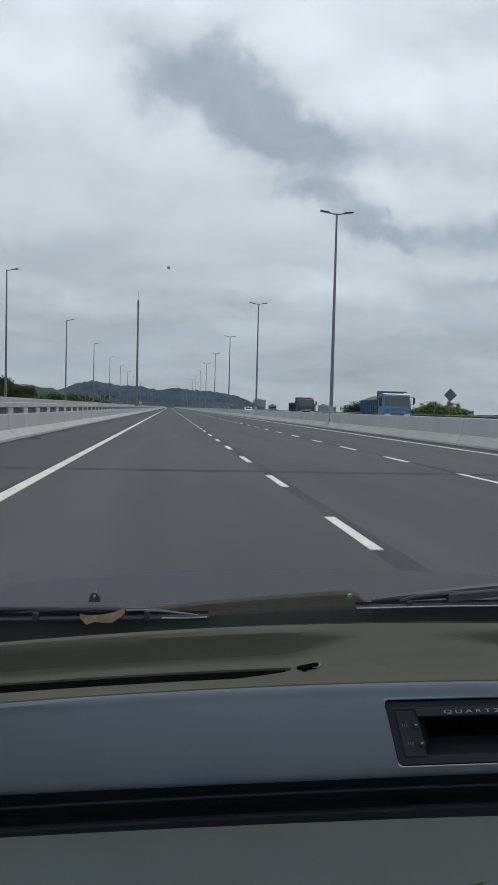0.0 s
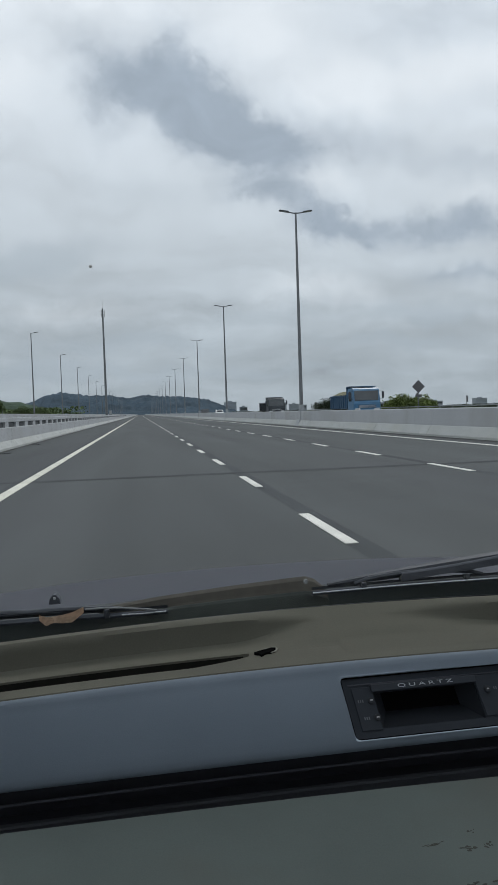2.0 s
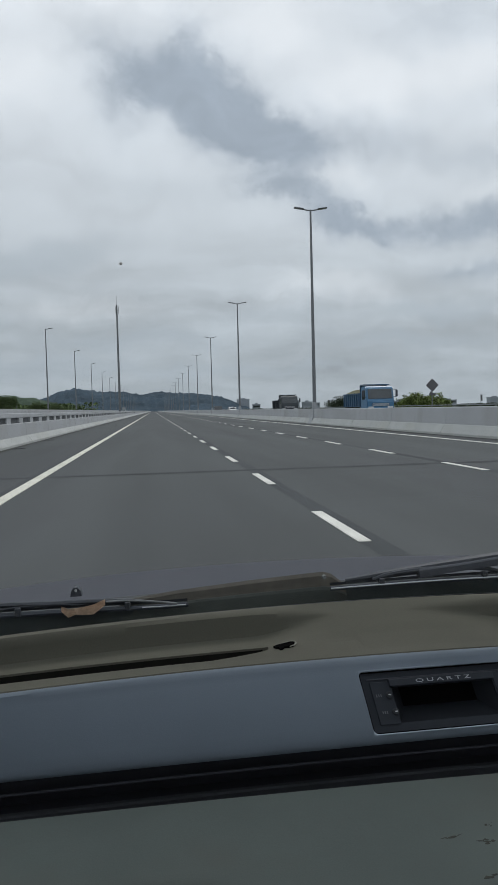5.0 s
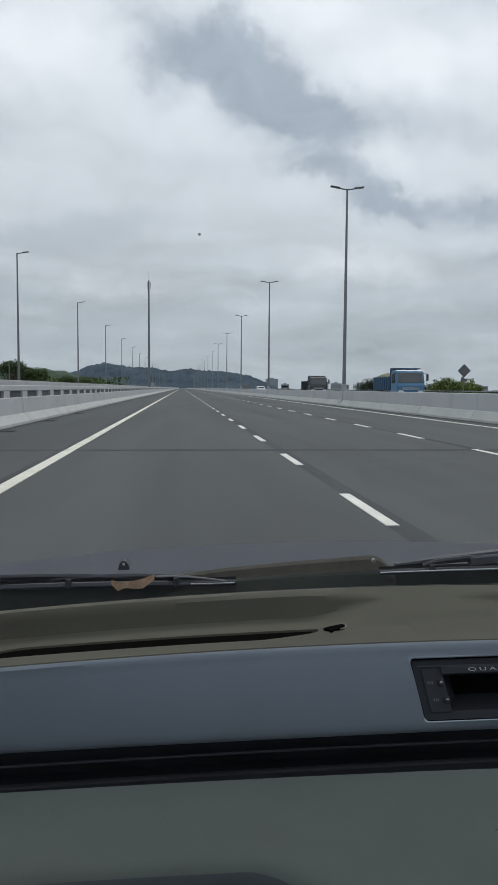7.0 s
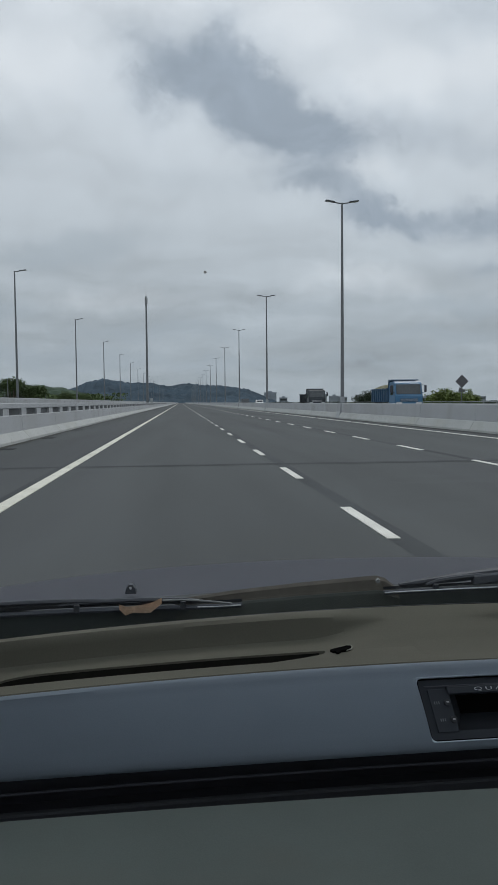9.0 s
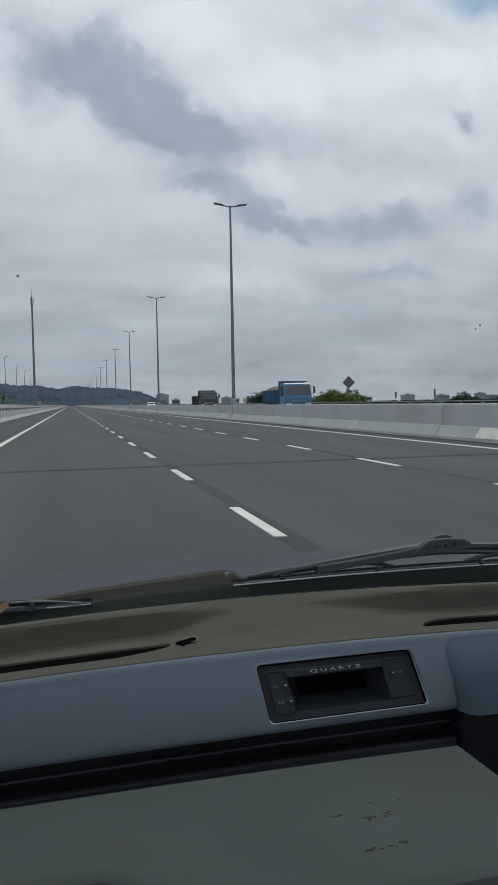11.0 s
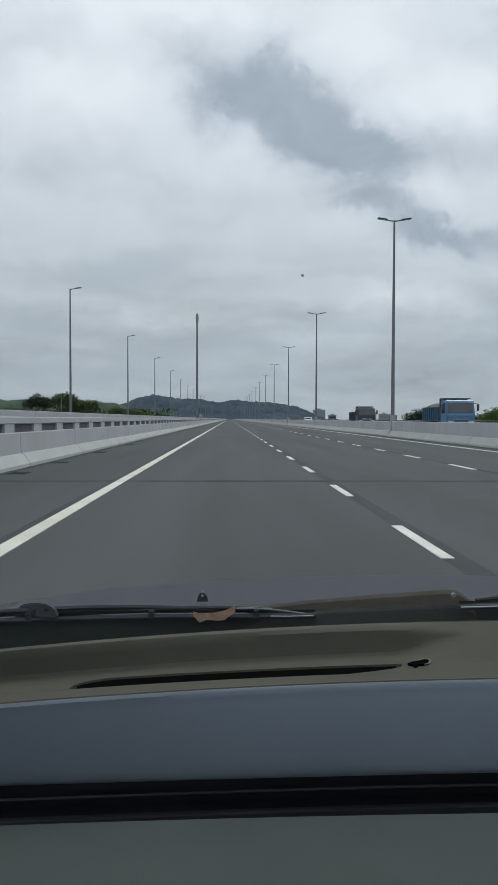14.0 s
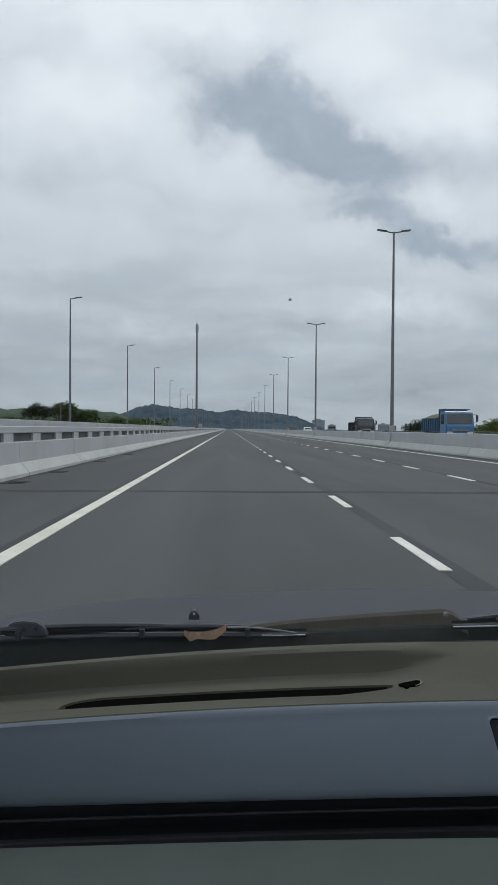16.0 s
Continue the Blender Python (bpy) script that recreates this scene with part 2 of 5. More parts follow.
bark = mat("bark", (0.10, 0.08, 0.06), 0.9, var=0.3, scale=2, fine=20)
# distance haze is mixed into the far foliage colour as blue
forest_haze = mat("wooded_hillside", (0.050, 0.075, 0.098), 0.95, var=0.45, scale=0.012, fine=0.09, bump=0.0, spec=0.1)
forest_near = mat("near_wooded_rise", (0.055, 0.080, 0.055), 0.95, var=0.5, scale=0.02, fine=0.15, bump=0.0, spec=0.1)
# far walls and windows are paled in colour to stand for haze
wall_haze = mat("pale_far_wall", (0.27, 0.30, 0.33), 0.9, var=0.08, scale=0.05, fine=1, bump=0)
window_haze = mat("far_window", (0.22, 0.25, 0.28), 0.4, var=0.1, fine=1, bump=0)
truck_blue = mat("truck_blue", (0.04, 0.15, 0.28), 0.4, var=0.15, scale=2, fine=20, bump=0.03, coat=0.3, stain_shade=(0.08, 0.15, 0.24), amount=0.5)
truck_navy = mat("truck_navy", (0.03, 0.07, 0.13), 0.5, var=0.2, scale=2, fine=20, bump=0.03)
truck_grey = mat("truck_dark_grey", (0.026, 0.034, 0.042), 0.45, var=0.2, scale=2, fine=20, bump=0.03)
truck_bin = mat("weathered_blue_bin", (0.035, 0.09, 0.16), 0.7, var=0.25, scale=1.5, fine=15, bump=0.1)
tarp = mat("load_cover", (0.34, 0.33, 0.22), 0.9, var=0.2, scale=3, fine=20, bump=0.2)
tyre = mat("tyre_rubber", (0.02, 0.02, 0.02), 0.85, fine=40)
rim_metal = mat("rim_metal", (0.35, 0.35, 0.36), 0.4, 0.6, fine=40)
dark_glass = mat("dark_glass", (0.02, 0.025, 0.03), 0.08, var=0.05, bump=0, spec=0.6)
cab_glass = mat("cab_glass", (0.045, 0.055, 0.062), 0.12, var=0.3, scale=1.5, bump=0, spec=0.7)
lamp_glass = mat("headlamp_glass", (0.55, 0.57, 0.58), 0.15, bump=0)
white_paint = mat("white_car_paint", (0.7, 0.7, 0.7), 0.35, bump=0, coat=0.4)
black_paint = mat("black_car_paint", (0.025, 0.03, 0.035), 0.35, bump=0, coat=0.4)
sign_face = mat("sign_back", (0.10, 0.10, 0.11), 0.6, fine=30)
# the car's own surfaces
fascia_grey = mat("slate_grey_plastic", (0.290, 0.348, 0.408), 0.62, var=0.06, scale=5, fine=900, bump=0.12, depth=0.0006, spec=0.35)
# pad's darker stretched streaks imitate shading and reflections on its uneven surface
pad_olive = mat("sun_faded_olive_pad", (0.206, 0.200, 0.160), 0.75, var=0.14, scale=6, fine=700, bump=0.15, depth=0.0008, spec=0.3, stain_shade=(0.130, 0.134, 0.108), amount=0.6, stretch=(0.35, 2.2, 1))
pad_pale = mat("pale_torn_foam_edge", (0.27, 0.265, 0.225), 0.85, var=0.15, scale=30, fine=700, bump=0.1, depth=0.0005, spec=0.2)
# bluer, darker tone for the shaded front face of the tray
lip_shade = mat("dark_blue_lip", (0.128, 0.150, 0.170), 0.7, var=0.1, scale=5, fine=800, bump=0.12, depth=0.0006, spec=0.3)
tray_green = mat("grey_green_tray", (0.148, 0.180, 0.170), 0.7, var=0.12, scale=8, fine=800, bump=0.15, depth=0.0006, spec=0.3, stain_shade=(0.150, 0.152, 0.130), amount=0.7)
visor_teal = mat("teal_grey_plastic", (0.165, 0.245, 0.305), 0.6, var=0.06, scale=5, fine=900, bump=0.12, depth=0.0006, spec=0.35)
black_plastic = mat("black_plastic", (0.066, 0.069, 0.082), 0.7, var=0.1, scale=10, fine=900, bump=0.08, depth=0.0005, spec=0.2)
strip_grey = mat("dark_grey_strip", (0.115, 0.122, 0.135), 0.7, var=0.12, scale=10, fine=900, bump=0.08, depth=0.0005, spec=0.25)
clock_plastic = mat("charcoal_plastic", (0.031, 0.036, 0.044), 0.7, var=0.08, scale=12, fine=1200, bump=0.06, depth=0.0004, spec=0.25)
# dark brown that deepens the shade inside the vent slots
liner_shade = mat("dark_vent_liner", (0.028, 0.027, 0.023), 0.85, fine=300, bump=0.0, spec=0.1)
dust_grey = mat("dried_dirt", (0.38, 0.38, 0.36), 0.95, fine=900, bump=0, spec=0.1)
# near-black without gloss; also paints the shadow line round the clock face
hole_black = mat("torn_hole_black", (0.005, 0.005, 0.005), 0.95, bump=0, spec=0.0)
print_white = mat("faded_white_print", (0.36, 0.38, 0.40), 0.6, var=0.25, scale=120, fine=900, bump=0)
# pale grey for the highlight painted on each clock button
glint_grey = mat("grey_button_mark", (0.42, 0.43, 0.44), 0.6, bump=0)
print_dim = mat("worn_print", (0.11, 0.12, 0.13), 0.6, var=0.4, scale=150, fine=900, bump=0)
bonnet_paint = mat("faded_grey_bonnet", (0.118, 0.122, 0.150), 0.5, var=0.08, scale=3, fine=200, bump=0.03, depth=0.001, spec=0.4)
cowl_brown = mat("weathered_brown_cowl", (0.150, 0.138, 0.116), 0.7, var=0.3, scale=9, fine=120, bump=0.1, depth=0.002, stain_shade=(0.110, 0.108, 0.090), amount=0.8)
cowl_skirt = mat("dark_green_cowl_skirt", (0.080, 0.092, 0.084), 0.7, var=0.3, scale=9, fine=120, bump=0.1, depth=0.002)
# dark green painted in for the reflection at the foot of the glass
reflection_green = mat("dark_green_scuttle", (0.075, 0.090, 0.090), 0.75, var=0.25, scale=12, fine=150, bump=0.08, depth=0.001, stretch=(0.3, 1, 4))
panel_black = mat("matt_black_panel", (0.019, 0.022, 0.029), 0.7, fine=600, bump=0.05, depth=0.0005, spec=0.2)
# dark tone that stands for the shade in the rail openings
shade_dark = mat("weathered_infill", (0.085, 0.09, 0.095), 0.9, var=0.3, scale=1.0, fine=25)
rubber = mat("wiper_rubber", (0.048, 0.055, 0.068), 0.6, var=0.2, scale=20, fine=200, bump=0.05, depth=0.001)
wiper_metal = mat("worn_wiper_metal", (0.048, 0.053, 0.063), 0.5, 0.3, var=0.2, scale=20, fine=200, bump=0.05, depth=0.001)
cover_grey = mat("weathered_cover", (0.058, 0.063, 0.076), 0.75, 0.0, var=0.25, scale=20, fine=200, bump=0.05, depth=0.001)
wiper_hole = mat("cover_hole_dark", (0.022, 0.025, 0.03), 0.8, bump=0)
hose_grey = mat("grey_hose", (0.2, 0.21, 0.21), 0.6, bump=0)
silver = mat("bare_silver_edge", (0.5, 0.52, 0.53), 0.4, 0.5, var=0.2, scale=30, fine=200, bump=0)
dead_leaf = mat("dry_brown_leaf", (0.50, 0.355, 0.25), 0.8, var=0.45, scale=40, fine=300, bump=0.2, depth=0.001)
grime = mat("grime", (0.050, 0.054, 0.042), 0.9, var=0.4, scale=60, fine=400, bump=0)
roof_lining = mat("roof_lining", (0.55, 0.54, 0.51), 0.9, fine=200)
body_paint = mat("grey_car_body", (0.12, 0.12, 0.135), 0.45, bump=0.0, coat=0.2)

glass = bpy.data.materials.new("windscreen_glass")
glass.use_nodes = True
gt = glass.node_tree
gt.nodes.clear()
g_out, g_mix, g_clear, g_gloss, g_face, g_pow, g_gain = (gt.nodes.new("ShaderNode" + k) for k in ("OutputMaterial", "MixShader", "BsdfTransparent", "BsdfGlossy", "LayerWeight", "Math", "Math"))
g_clear.inputs[0].default_value = (0.985, 0.992, 0.99, 1)
g_gloss.inputs["Roughness"].default_value, g_face.inputs[0].default_value = 0.02, 0.5
g_pow.operation, g_gain.operation = "POWER", "MULTIPLY_ADD"
g_pow.inputs[1].default_value, g_gain.inputs[1].default_value, g_gain.inputs[2].default_value = 4.0, 0.25, 0.008
gt.links.new(g_face.outputs["Facing"], g_pow.inputs[0])
gt.links.new(g_pow.outputs[0], g_gain.inputs[0])
gt.links.new(g_gain.outputs[0], g_mix.inputs[0])
gt.links.new(g_clear.outputs[0], g_mix.inputs[1])
gt.links.new(g_gloss.outputs[0], g_mix.inputs[2])
gt.links.new(g_mix.outputs[0], g_out.inputs[0])


# ---- mesh helpers ----
def part(name, bm, material, parent=None, label="", smooth=False):
    me = bpy.data.meshes.new(name)
    bmesh.ops.recalc_face_normals(bm, faces=bm.faces)
    bm.to_mesh(me)
    bm.free()
    me.materials.append(material)
    if smooth:
        me.shade_smooth()
        me.set_sharp_from_angle(angle=radians(38))
    ob = new(name, me)
    ob.parent = parent
    return tagged(ob, label)


def thing(name, label, category, group="", m=None):
    ob = new(name)
    ob.empty_display_size = 0.2
    if m is not None:
        ob.matrix_basis = m
    return tagged(ob, label, category, group)


def box(bm, lo, hi, m=None, bevel=0.0, seg=2):
    vs = [bm.verts.new((x, y, z)) for x in (lo[0], hi[0]) for y in (lo[1], hi[1]) for z in (lo[2], hi[2])]
    fs = [bm.faces.new([vs[i] for i in f]) for f in ((0, 1, 3, 2), (4, 6, 7, 5), (0, 4, 5, 1), (2, 3, 7, 6), (0, 2, 6, 4), (1, 5, 7, 3))]
    if bevel:
        es = list({e for f in fs for e in f.edges})
        r = bmesh.ops.bevel(bm, geom=es, offset=bevel, segments=seg, affect="EDGES", profile=0.5)
        vs = list({w for f in r["faces"] for w in f.verts} | {w for w in vs if w.is_valid})
    if m is not None:
        bmesh.ops.transform(bm, matrix=m, verts=vs)
    return bm


def new_box(lo, hi, m=None, bevel=0.0, seg=2):
    return box(bmesh.new(), lo, hi, m, bevel, seg)


def tube(bm, pts, radii, n=10):
    """A round bar through the points, with its radius at each."""
    pts = [Vector(p) for p in pts]
    rings = []
    for i, p in enumerate(pts):
        d = (pts[min(i + 1, len(pts) - 1)] - pts[max(i - 1, 0)]).normalized()
        a = d.cross(Vector((0, 0, 1)) if abs(d.z) < 0.9 else Vector((1, 0, 0))).normalized()
        b = d.cross(a)
        r = radii[i] if isinstance(radii, (list, tuple)) else radii
        rings.append([bm.verts.new(p + (a * math.cos(k * math.tau / n) + b * math.sin(k * math.tau / n)) * r) for k in range(n)])
    for r0, r1 in zip(rings, rings[1:]):
        for k in range(n):
            bm.faces.new((r0[k], r0[(k + 1) % n], r1[(k + 1) % n], r1[k]))
    bm.faces.new(rings[0]), bm.faces.new(rings[-1])
    return bm


def prism(bm, outline, a, b, axis="y"):
    """A closed outline drawn out along an axis from a to b."""
    def place(p, q):
        return (p[0], q, p[1]) if axis == "y" else (q, p[0], p[1]) if axis == "x" else (p[0], p[1], q)
    r0, r1 = ([bm.verts.new(place(p, q)) for p in outline] for q in (a, b))
    n = len(outline)
    for k in range(n):
        bm.faces.new((r0[k], r0[(k + 1) % n], r1[(k + 1) % n], r1[k]))
    bm.faces.new(r0), bm.faces.new(r1)
    return bm


def grid(bm, rows, skip=lambda i, j: False):
    vs = [[bm.verts.new(p) for p in row] for row in rows]
    for i in range(len(rows) - 1):
        for j in range(len(rows[0]) - 1):
            if not skip(i, j):
                bm.faces.new((vs[i][j], vs[i][j + 1], vs[i + 1][j + 1], vs[i + 1][j]))
    return bm


def lerp(a, b, t):
    return a + (b - a) * t


def smooth_step(a, b, x):
    t = min(1.0, max(0.0, (x - a) / (b - a)))
    return t * t * (3 - 2 * t)

# ---- ground, decks and road ----
FAR, BACK = 1500.0, -120.0
LEFT_LINE, RIGHT_LINE, LANE_A, LANE_B = -1.96, 9.0, 1.66, 5.33
WALL_L, MEDIAN, WALL_R, RAMP_WALL = -4.95, 10.4, 23.5, -10.6

bm = bmesh.new()
rings = []
for r in (20, 80, 250, 700, 1600, 3200, 4700):
    rings.append([bm.verts.new((r * math.cos(a), r * math.sin(a), -6.0)) for a in (k * math.tau / 48 for k in range(48))])
bm.faces.new(rings[0])
for r0, r1 in zip(rings, rings[1:]):
    for k in range(48):
        bm.faces.new((r0[k], r0[(k + 1) % 48], r1[(k + 1) % 48], r1[k]))
tagged(part("ground", bm, earth), "green and brown scrub land below the viaduct", "ground", kind="structure")


def slab(name, x0, x1, z0, z1, material, label, category):
    bm = bmesh.new()
    prism(bm, [(x0, z0), (x1, z0), (x1, z1), (x0, z1)], BACK, FAR)
    return tagged(part(name, bm, material), label, category, kind="structure")


road = slab("road", WALL_L - 0.45, MEDIAN, -0.5, 0.0, asphalt, "dark grey asphalt three-lane expressway with a shoulder", "road")
slab("road_opposite", MEDIAN, WALL_R + 0.4, -0.5, -0.006, asphalt_old, "grey asphalt carriageway beyond the concrete median", "road")
slab("road_ramp", -17.0, RAMP_WALL - 0.2, -0.5, 0.02, asphalt_old, "asphalt ramp deck beside the expressway", "road")
for y in range(-100, 1500, 50):
    for x, w in ((2.5, 7.0), (17.0, 5.5), (-13.8, 2.6)):
        bm = new_box((x - w, y - 1, -1.7), (x + w, y + 1, -0.5), bevel=0.05)
        for s in (-0.45, 0.45):
            box(bm, (x + s * w - 0.8, y - 0.8, -6.3), (x + s * w + 0.8, y + 0.8, -1.7))
        tagged(part("viaduct_pier", bm, deck_concrete), "concrete pier carrying the deck", "pier", "viaduct piers", kind="structure")


# ---- road markings ----
def stripe(x, w, y0, y1):
    return new_box((x - w / 2, y0, 0.001), (x + w / 2, y1, 0.009))


part("edge_line", stripe(LEFT_LINE, 0.17, BACK, FAR), paint_cream, road, "solid white edge line beside the shoulder")
part("edge_line", stripe(RIGHT_LINE, 0.15, BACK, FAR), paint_white, road, "solid white edge line along the median")
part("edge_line", stripe(MEDIAN + 1.7, 0.14, BACK, FAR), paint_white, road, "solid white edge line of the other carriageway")
CYCLE, DASH = 4.70, 1.78
first_dash = 5.75
proto = part("lane_dash", new_box((-0.055, 0, 0.001), (0.055, DASH, 0.009)), paint_white, road)
proto.location = (LANE_A, first_dash, 0)
far_bm = bmesh.new()
for x in (LANE_A, LANE_B):
    for k in range(-8, 250):
        y = first_dash + (0.9 if x == LANE_B else 0) + k * CYCLE
        if x == LANE_A and k == 0:
            continue
        if y < 160:
            d = new("lane_dash", proto.data)
            d.parent, d.location = road, (x, y, 0)
        else:
            box(far_bm, (x - 0.055, y, 0.001), (x + 0.055, y + DASH, 0.009))
tagged(part("far_lane_dashes", far_bm, paint_white, road, "white lane dashes far along the road"), kind="stuff")
bm = bmesh.new()
for k in range(-6, 80):
    box(bm, (17.0, k * 12.0, -0.004), (17.15, k * 12.0 + 4, 0.001))
tagged(part("far_lane_dashes", bm, paint_white, road, "white lane dashes of the other carriageway"), kind="stuff")


def ragged_strip(along, centre, half, a, b, pitch, wander, seed):
    """A thin worn band on the road with uneven edges, along y or across x."""
    rng = random.Random(seed)
    bm, rows = bmesh.new(), []
    n = int((b - a) / pitch)
    for k in range(n + 1):
        q = lerp(a, b, k / n)
        lo, hi = centre - half * rng.uniform(1 - wander, 1 + wander), centre + half * rng.uniform(1 - wander, 1 + wander)
        rows.append([(lo, q, 0.002), (hi, q, 0.002)] if along else [(q, lo, 0.003), (q, hi, 0.003)])
    return grid(bm, rows)


part("expansion_joint", ragged_strip(False, 13.0, 0.15, WALL_L + 0.35, MEDIAN - 0.4, 0.5, 0.25, 8), joint_rubber, road, "dark worn expansion joint across the lanes")
for x, half, seed in ((LANE_A + 0.07, 0.10, 21), (LANE_B + 0.05, 0.10, 22), (LEFT_LINE - 0.15, 0.05, 23)):
    part("lane_seam", ragged_strip(True, x, half, -10, 170, 1.6, 0.14, seed), seam_dark, road, "darker sealed seam along a lane line")
for y in (11.3, 14.6, 18.2, 24.0, 31.0):
    bm = bmesh.new()
    for i in range(5):
        box(bm, (WALL_L + 0.42, y + i * 0.13, 0.001), (WALL_L + 0.86, y + i * 0.13 + 0.07, 0.006))
    part("drain_grate", bm, joint_rubber, road, "dark slotted drain at the foot of the parapet")
bm = bmesh.new()
rng = random.Random(5)
for side, x in ((1, WALL_L + 0.33), (-1, MEDIAN - 0.36)):
    y = -20.0
    while y < 260:
        n = rng.uniform(0.5, 1.6)
        w = rng.uniform(0.06, 0.20)
        box(bm, (min(x, x + side * w), y, 0.0008), (max(x, x + side * w), y + n, 0.005 + rng.uniform(0, 0.004)))
        y += n * rng.uniform(0.8, 1.0)
tagged(part("gutter_dirt", bm, gutter_dirt, road, "dark dirt gathered along the barrier feet"), kind="stuff")

# ---- concrete barriers ----
SEG = 6.0


def barrier(name, x, foot, top, half_top, flare, step_z, y_from, y_to, sides, label, near_to=330.0):
    """A run of precast segments: a stem with a flared pale foot on the given sides."""
    run = thing(name, label, "barrier")
    run["kind"] = "structure"

    def stem(bm, y0, y1):
        prism(bm, [(x - half_top - 0.05, foot), (x + half_top + 0.05, foot), (x + half_top + 0.03, step_z), (x + half_top, top - 0.02),
                   (x + half_top - 0.02, top), (x - half_top + 0.02, top), (x - half_top, top - 0.02), (x - half_top - 0.03, step_z)], y0, y1)

    def toe(bm, y0, y1):
        for s in sides:
            a, b = x + s * (half_top + 0.032), x + s * (half_top + flare)
            prism(bm, [(a, foot), (b, foot), (b, foot + 0.09), (a + s * 0.035, step_z + 0.03), (a, step_z + 0.045)], y0, y1)

    y, i, base = y_from, 0, None
    while y < min(y_to, near_to):
        if base is None:
            bm, bt = bmesh.new(), bmesh.new()
            stem(bm, 0.012, SEG - 0.012), toe(bt, 0.016, SEG - 0.016)
            base = (part("barrier_segment", bm, concrete, run), part("barrier_foot", bt, concrete_foot, run, "paler flared concrete foot"))
            for o in base:
                o.location.y = y
        else:
            for o in base:
                c = new(o.name.split(".")[0], o.data)
                c.parent, c.location = run, (0, y, 0)
        y, i = y + SEG, i + 1
    if y < y_to:
        bm, bt = bmesh.new(), bmesh.new()
        stem(bm, y, y_to), toe(bt, y, y_to)
        part("far_barrier", bm, concrete, run), part("far_barrier_foot", bt, concrete_foot, run)
    return run


barrier("barrier_median", MEDIAN, -0.01, 0.97, 0.13, 0.24, 0.33, -59.0, FAR, (1, -1), "pale concrete median barrier of precast segments")
barrier("parapet_left", WALL_L, -0.01, 0.78, 0.11, 0.24, 0.26, -61.0, FAR, (1,), "pale concrete parapet with posts and a top beam")
barrier("parapet_right", WALL_R, -0.02, 0.82, 0.12, 0.2, 0.3, -62.0, FAR, (-1,), "pale concrete parapet beyond the other carriageway", near_to=160)
barrier("parapet_ramp", RAMP_WALL, 0.0, 1.5, 0.12, 0.2, 0.35, -62.0, FAR, (-1,), "pale concrete parapet of the ramp deck", near_to=160)
# a freshly whitened foot panel on the median
part("whitened_panel", prism(bmesh.new(), [(MEDIAN - 0.378, 0.10), (MEDIAN - 0.374, 0.10), (MEDIAN - 0.196, 0.355), (MEDIAN - 0.20, 0.358)], 15.5, 16.9), paint_white,
     bpy.data.objects["barrier_median"], "whitewashed panel on the barrier foot")


def rail(x, z0, z1, pitch, post_len, start, label, name, material, half, deep, run_to=330.0):
    run = thing(name, label, "rail")
    run["kind"] = "structure"
    bm = new_box((x - half, BACK, z1 - deep), (x + half, FAR, z1), bevel=deep * 0.12, seg=1)
    part("top_beam", bm, material, run)
    # added dark panel: paints the shade seen between posts and beam
    if deep > 0.1:
        part("infill", new_box((x - 0.01, BACK, z0 - 0.003), (x + 0.02, FAR, z1 - deep + 0.004)), shade_dark, run, "dark panel standing for the shade between the posts")
    post = part("rail_post", new_box((0.015 - half, 0, z0 - 0.003), (half - 0.015, post_len, z1 - deep + 0.005)), material, run)
    post.location = (x, start, 0)
    y = start + pitch
    while y < run_to:
        c = new("rail_post", post.data)
        c.parent, c.location = run, (x, y, 0)
        y += pitch
    bm = bmesh.new()
    while y < FAR:
        box(bm, (x + 0.015 - half, y, z0 - 0.003), (x + half - 0.015, y + post_len, z1 - deep + 0.005))
        y += pitch
    tagged(part("far_rail_posts", bm, material, run), kind="stuff")
    return run


rail(WALL_L - 0.02, 0.78, 1.14, 2.4, 0.72, -20.0, "concrete rail beam on short posts above the parapet", "rail_left", concrete, 0.10, 0.17)
rail(WALL_R, 0.82, 1.0, 2.4, 0.08, 10.0, "slim pale steel rail on short posts, far side", "rail_right", steel_pale, 0.05, 0.06, 180)


# ---- lamp posts ----
def lamp_head(bm, lens, side, z, tilt, reach):
    m = Matrix.Translation((side * 0.16, 0, z)) @ Matrix.Rotation(-side * tilt, 4, "Y")
    lo, hi = (0.30, reach) if side > 0 else (-reach, -0.30)
    box(bm, (lo, -0.14, -0.035), (hi, 0.14, 0.03), m, bevel=0.02)
    for k in range(6):
        a = lerp(lo, hi, 0.12 + 0.14 * k)
        box(bm, (a, -0.10, 0.028), (a + 0.02, 0.10, 0.052), m)
    box(lens, (lo + 0.06, -0.10, -0.045), (hi - 0.06, 0.10, -0.033), m)


